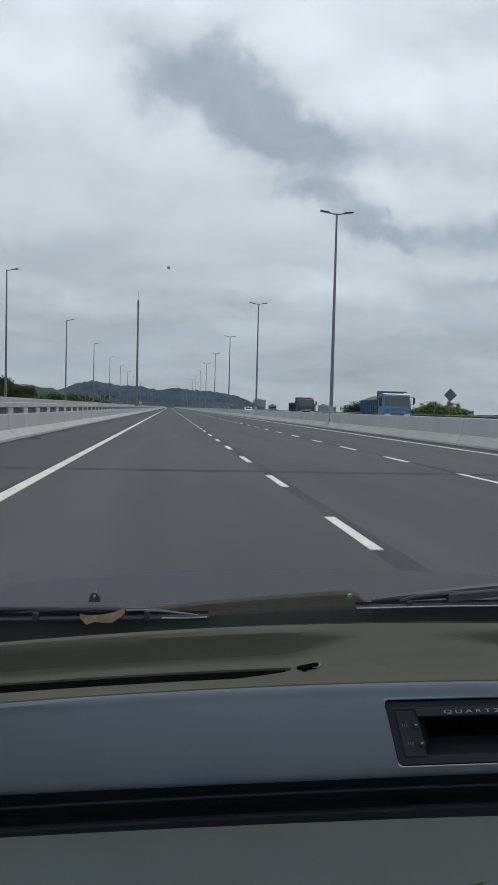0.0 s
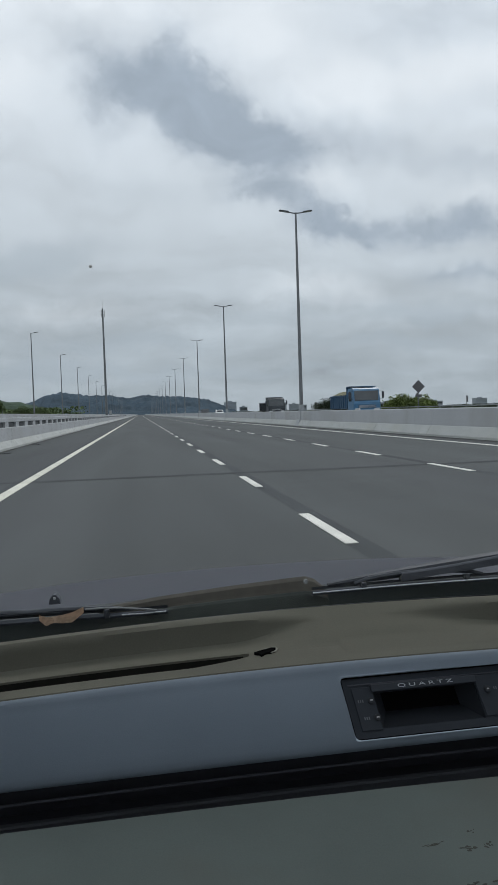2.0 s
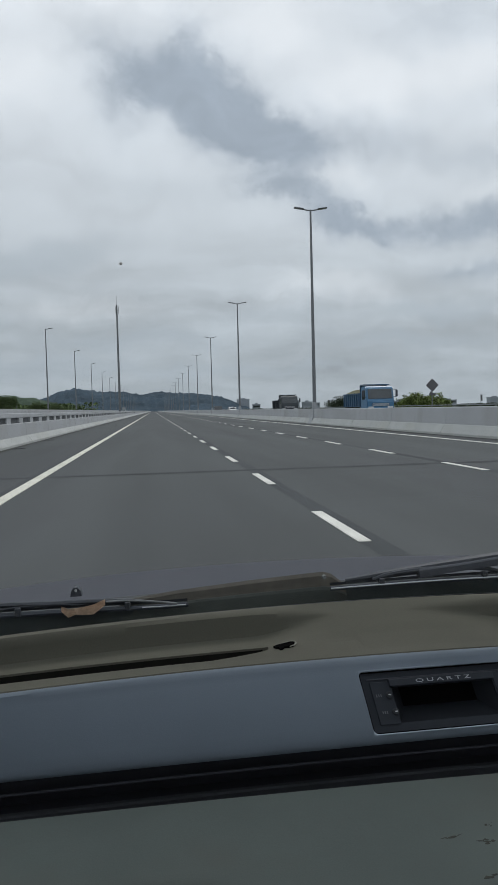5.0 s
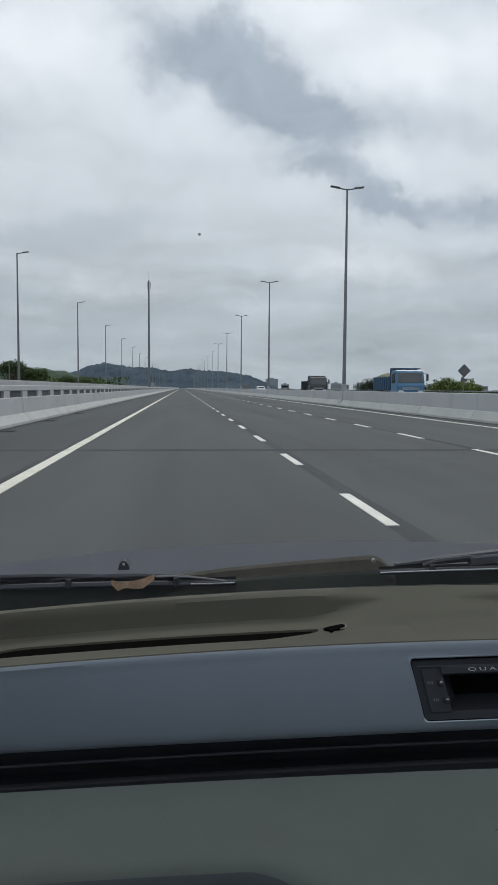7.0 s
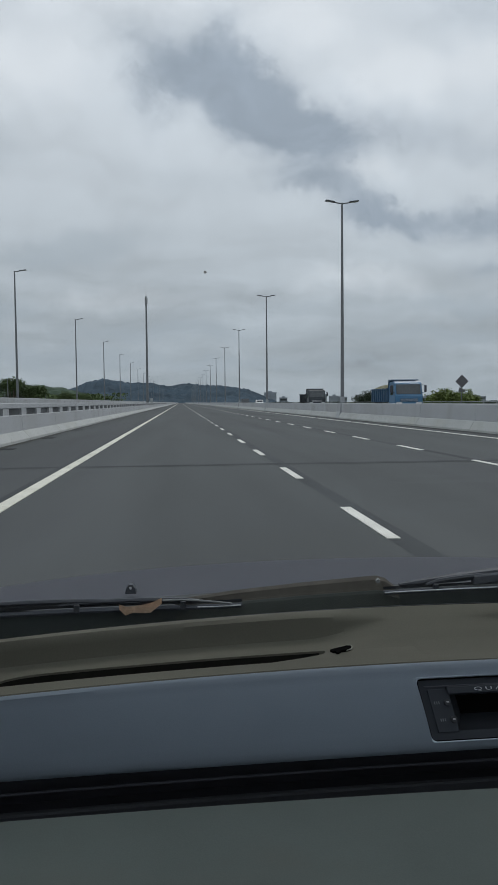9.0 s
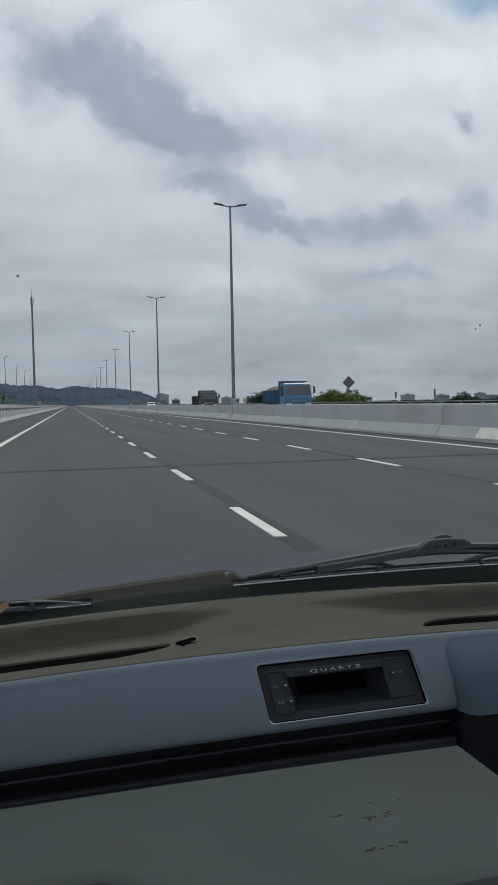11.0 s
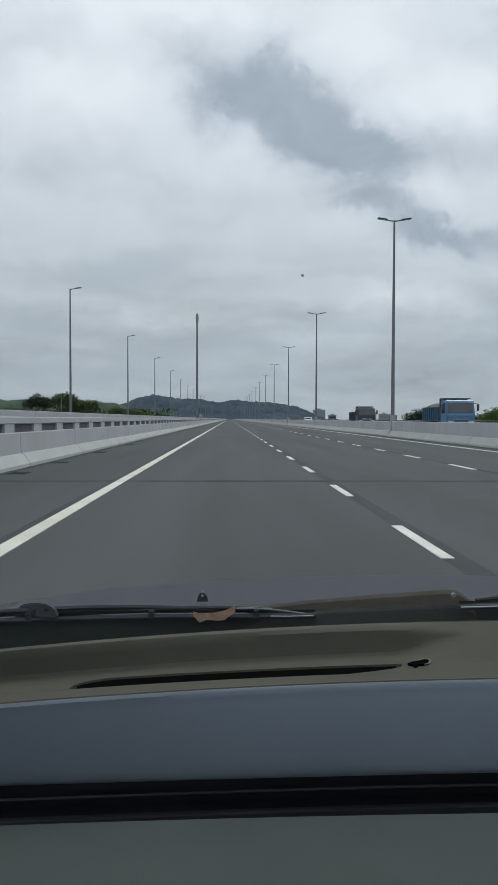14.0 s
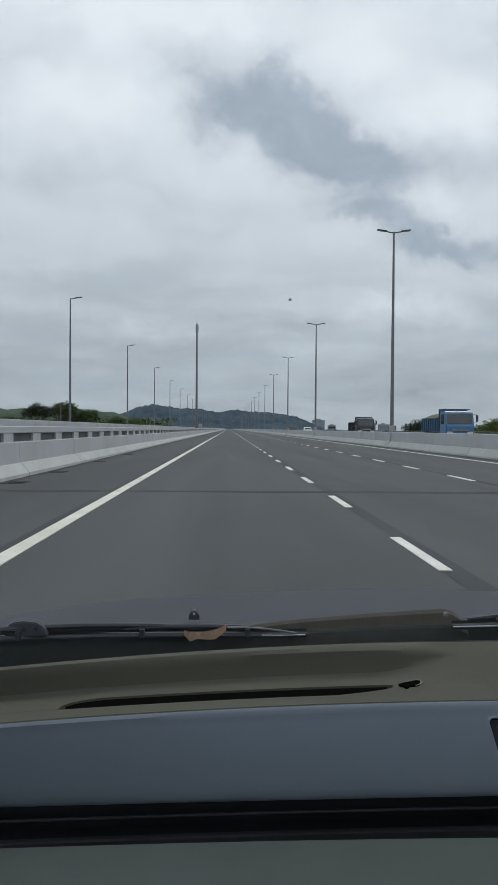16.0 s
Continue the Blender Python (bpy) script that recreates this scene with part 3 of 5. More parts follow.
def street_lamp(name, height, arms, label, group):
    lamp = thing(name, label, "street lamp", group)
    part("base_plate", new_box((-0.2, -0.2, 0), (0.2, 0.2, 0.03), bevel=0.008), steel_pale, lamp)
    part("base_box", new_box((-0.15, -0.15, 0.03), (0.15, 0.15, 0.42), bevel=0.03), steel_pale, lamp, "pale metal base box")
    bm = bmesh.new()
    tube(bm, [(0, 0, 0.03), (0, 0, height * 0.5), (0, 0, height)], [0.125, 0.095, 0.06], 12)
    part("pole", bm, steel, lamp, "slim tapered steel pole", smooth=True)
    for s in arms:
        bm = bmesh.new()
        tube(bm, [(0, 0, height - 0.06), (s * 0.25, 0, height - 0.02), (s * 0.55, 0, height + 0.03)], [0.045, 0.04, 0.035], 8)
        part("arm", bm, steel, lamp)
        bm, le = bmesh.new(), bmesh.new()
        lamp_head(bm, le, s, height + 0.0, radians(8), 0.92)
        head = part("lamp_head", bm, lamp_body, lamp, "flat dark finned lamp head")
        part("lens", le, lens_glass, head)
    return lamp


first = street_lamp("street_lamp", 12.75, (1, -1), "tall twin-armed grey street lamp on the median barrier", "median street lamps")
first.matrix_basis = pose(MEDIAN, 47.0, 0.97)
for k in range(1, 16):
    copy_thing(first, pose(MEDIAN, 47.0 + 41.6 * k, 0.97, 0, 0, random.Random(k).uniform(-3, 3)))
for k in range(16):
    # thickened pedestal in the barrier under each lamp
    bm = prism(bmesh.new(), [(MEDIAN - 0.40, 0), (MEDIAN + 0.40, 0), (MEDIAN + 0.24, 0.45), (MEDIAN + 0.24, 0.968), (MEDIAN - 0.24, 0.968), (MEDIAN - 0.24, 0.45)], 46.55 + 41.6 * k, 47.45 + 41.6 * k)
    part("lamp_pedestal", bm, concrete, bpy.data.objects["barrier_median"], "concrete thickening under a lamp")
side = street_lamp("street_lamp", 13.4, (1,), "tall single-armed grey street lamp beside the ramp", "ramp street lamps")
side.matrix_basis = pose(-15.2, 71.0, 0.02)
for k in range(1, 16):
    copy_thing(side, pose(-15.2, 71.0 + 40.0 * k, 0.02, 0, 0, random.Random(k + 40).uniform(-3, 3)))
low = street_lamp("street_lamp", 11.6, (1,), "short street lamp on the road below the viaduct", "lower street lamps")
low.matrix_basis = pose(-31.0, 137.0, -6.0)
for x, y in ((-35.5, 200.0), (-38.0, 165.0), (-38.5, 262.0)):
    copy_thing(low, pose(x, y, -6.0))

# ---- mast, sign ----
mast = thing("telecom_mast", "tall grey tapered steel mast with antennas", "mast")
mast.matrix_basis = pose(-8.3, 190.0, -6.0)
part("base_slab", new_box((-1.0, -1.0, 0), (1.0, 1.0, 0.3), bevel=0.04), deck_concrete, mast)
bm = bmesh.new()
tube(bm, [(0, 0, 0.3), (0, 0, 16), (0, 0, 34)], [0.36, 0.28, 0.19], 14)
part("mast_pole", bm, steel, mast, smooth=True)
for a in (0, 120, 240):
    c, s = math.cos(radians(a)), math.sin(radians(a))
    bm = new_box((-0.1, -0.06, 31.8), (0.1, 0.06, 33.6), pose(0.42 * c, 0.42 * s, 0, 0, 0, a + 90), bevel=0.02)
    part("antenna", bm, steel_pale, mast)
    bm = bmesh.new()
    tube(bm, [(0.2 * c, 0.2 * s, 32.6), (0.42 * c, 0.42 * s, 32.6)], 0.03, 6)
    part("bracket", bm, steel, mast)
bm = bmesh.new()
tube(bm, [(0, 0, 34), (0, 0, 36.2)], 0.03, 6)
part("lightning_rod", bm, steel, mast)
part("cabinet", new_box((0.55, -0.45, 6.3), (1.35, 0.35, 8.3), bevel=0.03), steel_pale, mast, "pale equipment cabinet on the mast")

sign = thing("road_sign", "small diamond warning sign on a post", "road sign")
sign.matrix_basis = pose(24.6, 63.0, -6.0)
bm = bmesh.new()
tube(bm, [(0, 0, 0), (0, 0, 8.5)], 0.05, 8)
part("post", bm, steel, sign)
part("sign_plate", new_box((-0.42, -0.02, -0.42), (0.42, 0.02, 0.42), pose(0, -0.08, 8.75, 0, 45, 0), bevel=0.008), sign_face, sign, "dark diamond plate")
part("sign_plate", new_box((-0.30, -0.018, -0.10), (0.30, 0.018, 0.10), pose(0, -0.08, 7.95), bevel=0.008), sign_face, sign, "small dark plate below the diamond")

# ---- hills ----
SKYLINE = ((-0.30, 0.006), (-0.19, 0.012), (-0.15, 0.018), (-0.118, 0.029), (-0.10, 0.0315), (-0.083, 0.029), (-0.064, 0.0265), (-0.04, 0.026), (-0.017, 0.022), (0.008, 0.025),
           (0.028, 0.0225), (0.058, 0.0215), (0.085, 0.018), (0.105, 0.011), (0.122, 0.003), (0.14, -0.004))


def hill(name, dist, depth, line, material, label, seed, bumps):
    bm = bmesh.new()
    rows = []
    n, m = 260, 26
    for j in range(m):
        row, d = [], dist + depth * j / (m - 1)
        for i in range(n):
            uu = lerp(line[0][0], line[-1][0], i / (n - 1))
            for (a, za), (b, zb) in zip(line, line[1:]):
                if a <= uu <= b:
                    el = lerp(za, zb, smooth_step(0, 1, (uu - a) / (b - a)))
                    break
            k = j / (m - 1)
            rise = math.sin(min(1.0, k * 1.6) * math.pi / 2) * (1 if k < 0.62 else 1 - smooth_step(0.62, 1, k))
            z = -6 + (el * dist * 1.28 + 7.1) * rise
            p = Vector((uu * d, d, 0))
            z += (noise.noise(p * 0.035 + Vector((seed, 0, 0))) * 0.5 + noise.noise(p * 0.11) * 0.5) * bumps * min(1, rise * 2)
            row.append((uu * d, d, z))
        rows.append(row)
    grid(bm, rows)
    return tagged(part(name, bm, material, smooth=False), label, "hill", kind="structure")


# far hill and right ridge carry painted haze, the near rise none
hill("hill_far", 1500, 700, SKYLINE, forest_haze, "long wooded hill on the horizon, haze painted in as dark blue-green", 2.0, 9.0)
hill("hill_near", 650, 260, tuple((a, b) for a, b in ((-0.62, 0.016), (-0.42, 0.022), (-0.30, 0.023), (-0.22, 0.024), (-0.16, 0.020), (-0.115, 0.010), (-0.08, -0.006))),
     forest_near, "low dark green wooded rise behind the ramp", 9.0, 5.0)
hill("hill_right", 2600, 500, ((0.55, -0.002), (0.62, 0.004), (0.72, 0.007), (0.9, 0.004), (1.1, -0.002)), forest_haze, "low wooded ridge far off, faint from haze painted into its colour", 14.0, 8.0)


# ---- trees ----
def tree(x, y, top, spread, material, seed, label, group, clumps=620):
    """A tapered trunk with limbs, and a crown of many leaf sprays with gaps, from the ground at -6 up to the given top."""
    rng = random.Random(seed)
    t = thing("tree", label, "tree", group, pose(x, y, -6.0, 0, 0, rng.uniform(0, 360)))
    hgt = top + 6.0
    bm = bmesh.new()
    lean = Vector((rng.uniform(-0.3, 0.3), rng.uniform(-0.3, 0.3), 0))
    fork = hgt * 0.45
    tube(bm, [(0, 0, 0), lean * 0.5 + Vector((0, 0, fork * 0.5)), lean + Vector((0, 0, fork)), lean + Vector((0, 0, hgt - spread * 0.4))], [0.28, 0.22, 0.17, 0.05], 8)
    tips = []
    for k in range(9):
        a, r = k * 2.4 + rng.uniform(-0.4, 0.4), spread * rng.uniform(0.25, 0.72)
        z = hgt - spread * (0.36 + 0.5 * (r / spread) ** 2) - rng.uniform(0, 0.5)
        tip = Vector((r * math.cos(a), r * math.sin(a), z))
        root = lean + Vector((0, 0, fork * rng.uniform(0.8, 1.3)))
        tube(bm, [root, root.lerp(tip, 0.5) + Vector((0, 0, 0.3)), tip], [0.09, 0.06, 0.02], 5)
        tips.append(tip)
    part("trunk", bm, bark, t, "brown trunk and limbs")
    tips.append(lean + Vector((0, 0, hgt - spread * 0.32)))
    verts, faces = [], []
    for k in range(clumps):
        c = rng.choice(tips)
        d = Vector((rng.gauss(0, 1), rng.gauss(0, 1), rng.gauss(0, 1))).normalized() * spread * 0.36 * rng.uniform(0.25, 1.0) ** 0.5
        q = Vector((d.x, d.y, d.z * 0.8)) + c
        for _ in range(7):
            s = rng.uniform(0.08, 0.19)
            o = q + Vector((rng.gauss(0, 0.24), rng.gauss(0, 0.24), rng.gauss(0, 0.18)))
            e = Euler((rng.uniform(-0.9, 0.9), rng.uniform(-0.9, 0.9), rng.uniform(0, 6.3))).to_matrix()
            n = len(verts)
            verts += [o + e @ Vector(p) for p in ((-s, 0, 0), (0, -s * 0.6, s * 0.12), (s, 0, -s * 0.1), (0, s * 0.6, s * 0.12))]
            faces.append((n, n + 1, n + 2, n + 3))
    me = bpy.data.meshes.new("crown")
    me.from_pydata(verts, [], faces)
    me.materials.append(material)
    crown = new("crown", me)
    crown.parent = t
    return t


dark_label, green_label = "dark green roadside tree beyond the parapet", "bright green leafy tree beyond the parapet"
for i, (x, y, top, spread) in enumerate(((33.0, 128, 3.0, 3.6), (36.5, 130, 3.3, 3.8), (40.0, 134, 2.6, 3.2), (44.5, 138, 2.2, 2.6),
                                         (55.0, 96, 2.2, 2.9), (66.5, 102, 2.0, 3.0), (72.0, 104, 2.7, 3.4))):
    tree(x, y, top, spread, leaf_dark, 20 + i, dark_label, "roadside trees")
for i, (x, y, top, spread) in enumerate(((33.6, 92, 2.7, 2.6), (36.6, 93, 2.5, 2.6))):
    tree(x, y, top, spread, leaf_bright, 50 + i, green_label, "roadside trees", 760)
for i, (x, y, top, spread) in enumerate(((-39.0, 152, 6.3, 3.6), (-34.5, 156, 6.9, 4.2), (-30.5, 160, 5.3, 3.0), (-47.0, 150, 3.6, 3.6), (-54.0, 146, 3.2, 3.6), (-61.0, 150, 3.4, 3.6),
                                         (-44.0, 205, 5.4, 4.4), (-34.0, 225, 5.0, 4.4), (-58.0, 195, 4.2, 4.4), (-70.0, 185, 4.0, 4.4), (-31.0, 240, 4.8, 4.4))):
    tree(x, y, top, spread, leaf_mid if i % 3 else leaf_dark, 70 + i, "green roadside tree beyond the ramp", "ramp trees", 760)


def wood_belt(name, spots, material, label, seed):
    rng = random.Random(seed)
    verts, faces = [], []
    for x, y, z, s in spots:
        for _ in range(70):
            q = Vector((x + rng.gauss(0, s), y + rng.gauss(0, s), z - abs(rng.gauss(0, s * 0.9))))
            e = Euler((rng.uniform(-1, 1), rng.uniform(-1, 1), rng.uniform(0, 6.3))).to_matrix()
            r, n = rng.uniform(0.25, 0.7), len(verts)
            verts += [q + e @ Vector(p) * r for p in ((-1, 0, 0), (0, -0.6, 0.1), (1, 0, -0.1), (0, 0.6, 0.1))]
            faces.append((n, n + 1, n + 2, n + 3))
    me = bpy.data.meshes.new(name)
    me.from_pydata(verts, [], faces)
    me.materials.append(material)
    return tagged(new(name, me), label, "trees", kind="stuff")


rng = random.Random(3)
wood_belt("far_wood", [(lerp(-125, -28, k / 330) + rng.gauss(0, 3), 275 + rng.gauss(0, 16), rng.uniform(0.5, 4.6), 1.6) for k in range(330)], leaf_mid, "belt of green trees beyond the ramp", 4)
wood_belt("far_wood", [(lerp(50, 330, k / 360) + rng.gauss(0, 3), 420 + rng.gauss(0, 12), rng.uniform(-1.2, 1.0), 1.3) for k in range(360)], leaf_dark, "low dark tree belt far beyond the parapet", 6)


# ---- far town ----
def tower(x, y, w, top, seed, floors):
    t = thing("apartment_building", "apartment block far on the horizon, painted pale grey for haze", "building", "far town", pose(x, y, -6.0))
    part("wall", new_box((-w / 2, -w / 3, 0), (w / 2, w / 3, top + 6)), wall_haze, t)
    part("roof", new_box((-w / 2 - 0.6, -w / 3 - 0.6, top + 6), (w / 2 + 0.6, w / 3 + 0.6, top + 7.5)), wall_haze, t)
    part("roof_house", new_box((-w / 6, -w / 8, top + 7.5), (w / 6, w / 8, top + 11)), wall_haze, t)
    for f in range(floors):
        z = lerp(10, top + 2, f / max(1, floors - 1))
        part("window_band", new_box((-w * 0.44, -w / 3 - 0.25, z), (w * 0.44, -w / 3 + 0.2, z + 1.6)), window_haze, t)


rng = random.Random(12)
for x, w, top in ((262, 34, 27), (236, 24, 16), (305, 22, 12), (402, 30, 20), (436, 26, 15), (470, 30, 12), (560, 40, 14), (615, 26, 17), (660, 30, 13), (740, 36, 12), (850, 30, 14), (900, 44, 11), (1010, 36, 15),
                  (1150, 40, 13), (1260, 30, 17)):
    tower(x, 2150 + rng.uniform(-80, 80), w, top, 0, 6)
for x, h in ((38.5, 5.2), (52.0, 6.0), (62.0, 6.6), (74.0, 5.6), (84.0, 6.2)):
    p = thing("flag_post", "thin dark post with a small banner far off", "post", "far posts", pose(x, 160, -6.0))
    bm = bmesh.new()
    tube(bm, [(0, 0, 0), (0, 0, h + 3.4)], 0.05, 6)
    part("pole", bm, steel, p)
    part("banner", new_box((0.03, -0.01, h + 1.9), (0.42, 0.01, h + 3.3)), sign_face, p)


# ---- vehicles on the other carriageway ----
def wheel(parent, x, y, r, w):
    bm = bmesh.new()
    tube(bm, [(-w / 2, 0, 0), (-w / 2 + 0.03, 0, 0), (w / 2 - 0.03, 0, 0), (w / 2, 0, 0)], [r - 0.05, r, r, r - 0.05], 22)
    ob = part("wheel", bm, tyre, parent, "black tyre", smooth=False)
    ob.location = (x, y, r)
    bm = bmesh.new()
    s = 1 if x > 0 else -1
    tube(bm, [(s * w * 0.40, 0, 0), (s * (w / 2 + 0.012), 0, 0), (s * (w / 2 + 0.03), 0, 0)], [r * 0.58, r * 0.56, r * 0.2], 16)
    part("rim", bm, rim_metal, ob)


def dump_truck(cab_paint, bin_paint, cover, label, m):
    """A tipper that faces down -y, with its front at y = 0."""
    t = thing("dump_truck", label, "truck", m=m)
    bm = bmesh.new()
    prism(bm, [(0.0, 0.55), (-0.02, 1.45), (0.12, 1.6), (0.32, 2.62), (0.55, 2.75), (1.85, 2.75), (1.9, 0.55)], -1.2, 1.2, "x")
    bmesh.ops.bevel(bm, geom=list(bm.edges), offset=0.06, segments=2, affect="EDGES")
    cab = part("cab", bm, cab_paint, t)
    tilt = Matrix.Translation((0, 0.12, 1.6)) @ Matrix.Rotation(-0.19, 4, "X")
    part("windscreen", new_box((-1.06, -0.03, 0.06), (1.06, 0.02, 0.92), tilt, bevel=0.02), cab_glass, cab, "grey reflecting windscreen")
    for s in (-1, 1):
        part("side_window", new_box((s * 1.2 - 0.015, 0.62, 1.62), (s * 1.2 + 0.015, 1.45, 2.4), bevel=0.01), dark_glass, cab, "dark side window")
        part("headlight", new_box((s * 0.86 - 0.24, -0.06, 0.78), (s * 0.86 + 0.24, 0.03, 1.0), bevel=0.03), lamp_glass, cab, "clear headlight")
        bm = new_box((s * 1.5 - 0.1, 0.15, 1.85), (s * 1.5 + 0.1, 0.25, 2.4), bevel=0.03)
        mirror = part("mirror", bm, black_plastic, t, "black door mirror")
        bm = bmesh.new()
        tube(bm, [(s * 1.2, 0.25, 2.45), (s * 1.5, 0.2, 2.42)], 0.025, 6), tube(bm, [(s * 1.2, 0.25, 1.8), (s * 1.5, 0.2, 1.83)], 0.025, 6)
        part("mirror_arm", bm, black_plastic, mirror)
    part("bumper", new_box((-1.2, -0.12, 0.42), (1.2, 0.12, 0.76), bevel=0.05), bin_paint, t)
    part("grille", new_box((-0.78, -0.05, 1.02), (0.78, 0.02, 1.3), bevel=0.02), bin_paint, t, "dark grille panel")
    for k in range(3):
        part("grille_bar", new_box((-0.74, -0.07, 1.06 + k * 0.08), (0.74, -0.045, 1.09 + k * 0.08)), silver, t)
    part("chassis", new_box((-0.5, 0.4, 0.6), (0.5, 7.4, 0.9)), black_plastic, t)
    bm = bmesh.new()
    box(bm, (-1.22, 2.15, 1.0), (1.22, 7.6, 1.12))
    for s in (-1, 1):
        box(bm, (s * 1.18 - 0.04, 2.15, 1.12), (s * 1.18 + 0.04, 7.6, 2.15))
        for k in range(8):
            box(bm, (s * 1.26 - 0.05, 2.3 + k * 0.72, 1.02), (s * 1.26 + 0.05, 2.42 + k * 0.72, 2.16))
        box(bm, (s * 1.25 - 0.07, 2.15, 2.1), (s * 1.25 + 0.07, 7.6, 2.2))
    box(bm, (-1.22, 2.05, 1.12), (1.22, 2.15, 2.85)), box(bm, (-1.22, 7.52, 1.12), (1.22, 7.6, 2.1))
    box(bm, (-1.2, 1.2, 2.86), (1.2, 2.2, 2.94))
    part("dump_body", bm, bin_paint, t, "ribbed tipping body with a cab guard")
    if cover:
        bm = bmesh.new()
        grid(bm, [[(lerp(-1.16, 1.16, i / 8), lerp(2.3, 7.5, j / 14), 2.16 + 0.42 * (1 - abs(i - 4) / 4.6) + 0.06 * math.sin(j * 1.7 + i)) for i in range(9)] for j in range(15)])
        bmesh.ops.solidify(bm, geom=list(bm.faces), thickness=0.06)
        part("load", bm, tarp, t, "pale load heaped under a cover")
    for x in (-1.02, 1.02):
        for y in (1.0, 5.3, 6.6):
            wheel(t, x, y, 0.5, 0.3)
    return t


dump_truck(truck_blue, truck_bin, True, "faded blue dump truck with a covered load", pose(19.4, 61.5, -0.006))
dump_truck(truck_grey, truck_grey, False, "dark grey dump truck with an empty bin", pose(19.4, 104.0, -0.006))


def small_car(paint, label, m, tall):
    t = thing("car", label, "car", m=m)
    bm = bmesh.new()
    prism(bm, [(0.0, 0.35), (0.0, 0.75), (0.25, 0.92), (1.1, 1.02), (1.75, tall), (3.2, tall + 0.03), (4.0, 1.05), (4.4, 0.95), (4.45, 0.4)], -0.84, 0.84, "x")
    bmesh.ops.bevel(bm, geom=list(bm.edges), offset=0.07, segments=2, affect="EDGES")
    part("body", bm, paint, t)
    part("windscreen", new_box((-0.7, -0.015, 0.02), (0.7, 0.02, 0.62), Matrix.Translation((0, 1.12, 1.02)) @ Matrix.Rotation(-0.85, 4, "X"), bevel=0.01), dark_glass, t)
    for s in (-1, 1):
        part("side_window", new_box((s * 0.84 - 0.012, 1.7, 1.05), (s * 0.84 + 0.012, 3.3, tall - 0.08), bevel=0.008), dark_glass, t)
        part("headlight", new_box((s * 0.6 - 0.17, -0.03, 0.66), (s * 0.6 + 0.17, 0.05, 0.8), bevel=0.02), lamp_glass, t)
        for y in (0.8, 3.6):
            wheel(t, s * 0.76, y, 0.32, 0.2)
    return t


small_car(black_paint, "black car on the other carriageway", pose(14.2, 160.0, -0.006), 1.75)
small_car(white_paint, "white car on the other carriageway", pose(18.6, 172.0, -0.006), 1.55)

# ---- the car that the camera sits in ----
car = thing("car", "old grey right-hand-drive car seen from its passenger seat", "car")
MID = 0.27


def bow(x, y, z, c):
    d = x - 0.19
    return (x, y + 0.006 * d - c * d * d, z + 0.0075 * d)


# padded dashboard top: slots for the air vents, a dip behind them and a rim under the glass
PAD = ((0.7005, 0.848, 0.196), (0.6994, 0.8522, 0.196), (0.7008, 0.8543, 0.196), (0.7110, 0.8552, 0.196), (0.7166, 0.8560, 0.196), (0.7179, 0.8558, 0.197), (0.7245, 0.8570, 0.198), (0.7317, 0.858, 0.20), (0.7327, 0.8590, 0.20),
       (0.7375, 0.8594, 0.205), (0.742, 0.8592, 0.22), (0.751, 0.8590, 0.245), (0.7590, 0.8595, 0.26), (0.7632, 0.8615, 0.27), (0.7652, 0.8680, 0.28), (0.7662, 0.8760, 0.29), (0.7678, 0.8830, 0.30), (0.7720, 0.8862, 0.315),
       (0.781, 0.8866, 0.32), (0.788, 0.884, 0.32), (0.80, 0.872, 0.32))


def slot_width(x, a, b):
    d = min(x - a, b - x) / 0.045
    return 0.0 if d <= 0 else math.sqrt(min(1.0, d) * (2 - min(1.0, d)))


def pad_shape(x, j):
    y, z, c = PAD[j]
    left = smooth_step(-0.212, -0.206, x) * (1 - smooth_step(0.096, 0.106, x))
    right = smooth_step(0.384, 0.392, x) * (1 - smooth_step(0.74, 0.75, x))
    centre = smooth_step(0.09, 0.19, x) * (1 - smooth_step(0.25, 0.42, x))
    if 9 <= j <= 17:
        # in the middle of the car the pad climbs evenly instead of stepping up
        z = lerp(z, lerp(0.8588, 0.8866, (y - 0.7327) / (0.781 - 0.7327)), centre)
    # the slots narrow to rounded ends; the passenger's one tapers towards the tear
    if -0.02 < x < 0.2:
        if 4 <= j <= 7:
            y = lerp(0.7322 - 0.0005 * (8 - j), y, min(1.0, max(0.0, (0.108 - x) / 0.06)) ** 0.55)
            z = 0.8555 + (y - 0.7135) * 0.18
    elif 5 <= j <= 8:
        y = lerp(0.7167 + 0.0005 * (j - 4), y, max(slot_width(x, -0.212, 0.106), slot_width(x, 0.384, 0.75)))
        z = 0.8555 + (y - 0.7135) * 0.18
    if j in (5, 6, 7):
        z -= 0.03 * max(left, right)
    return bow(x, y, z, c)


xs = [lerp(-0.48, 1.02, k / 420) for k in range(421)]
bm = bmesh.new()
grid(bm, [[pad_shape(x, j) for x in xs] for j in range(len(PAD))])
bmesh.ops.solidify(bm, geom=list(bm.faces), thickness=0.003)
pad = part("dashboard_pad", bm, pad_olive, car, "sun-faded olive dashboard top with vent slots", smooth=True)
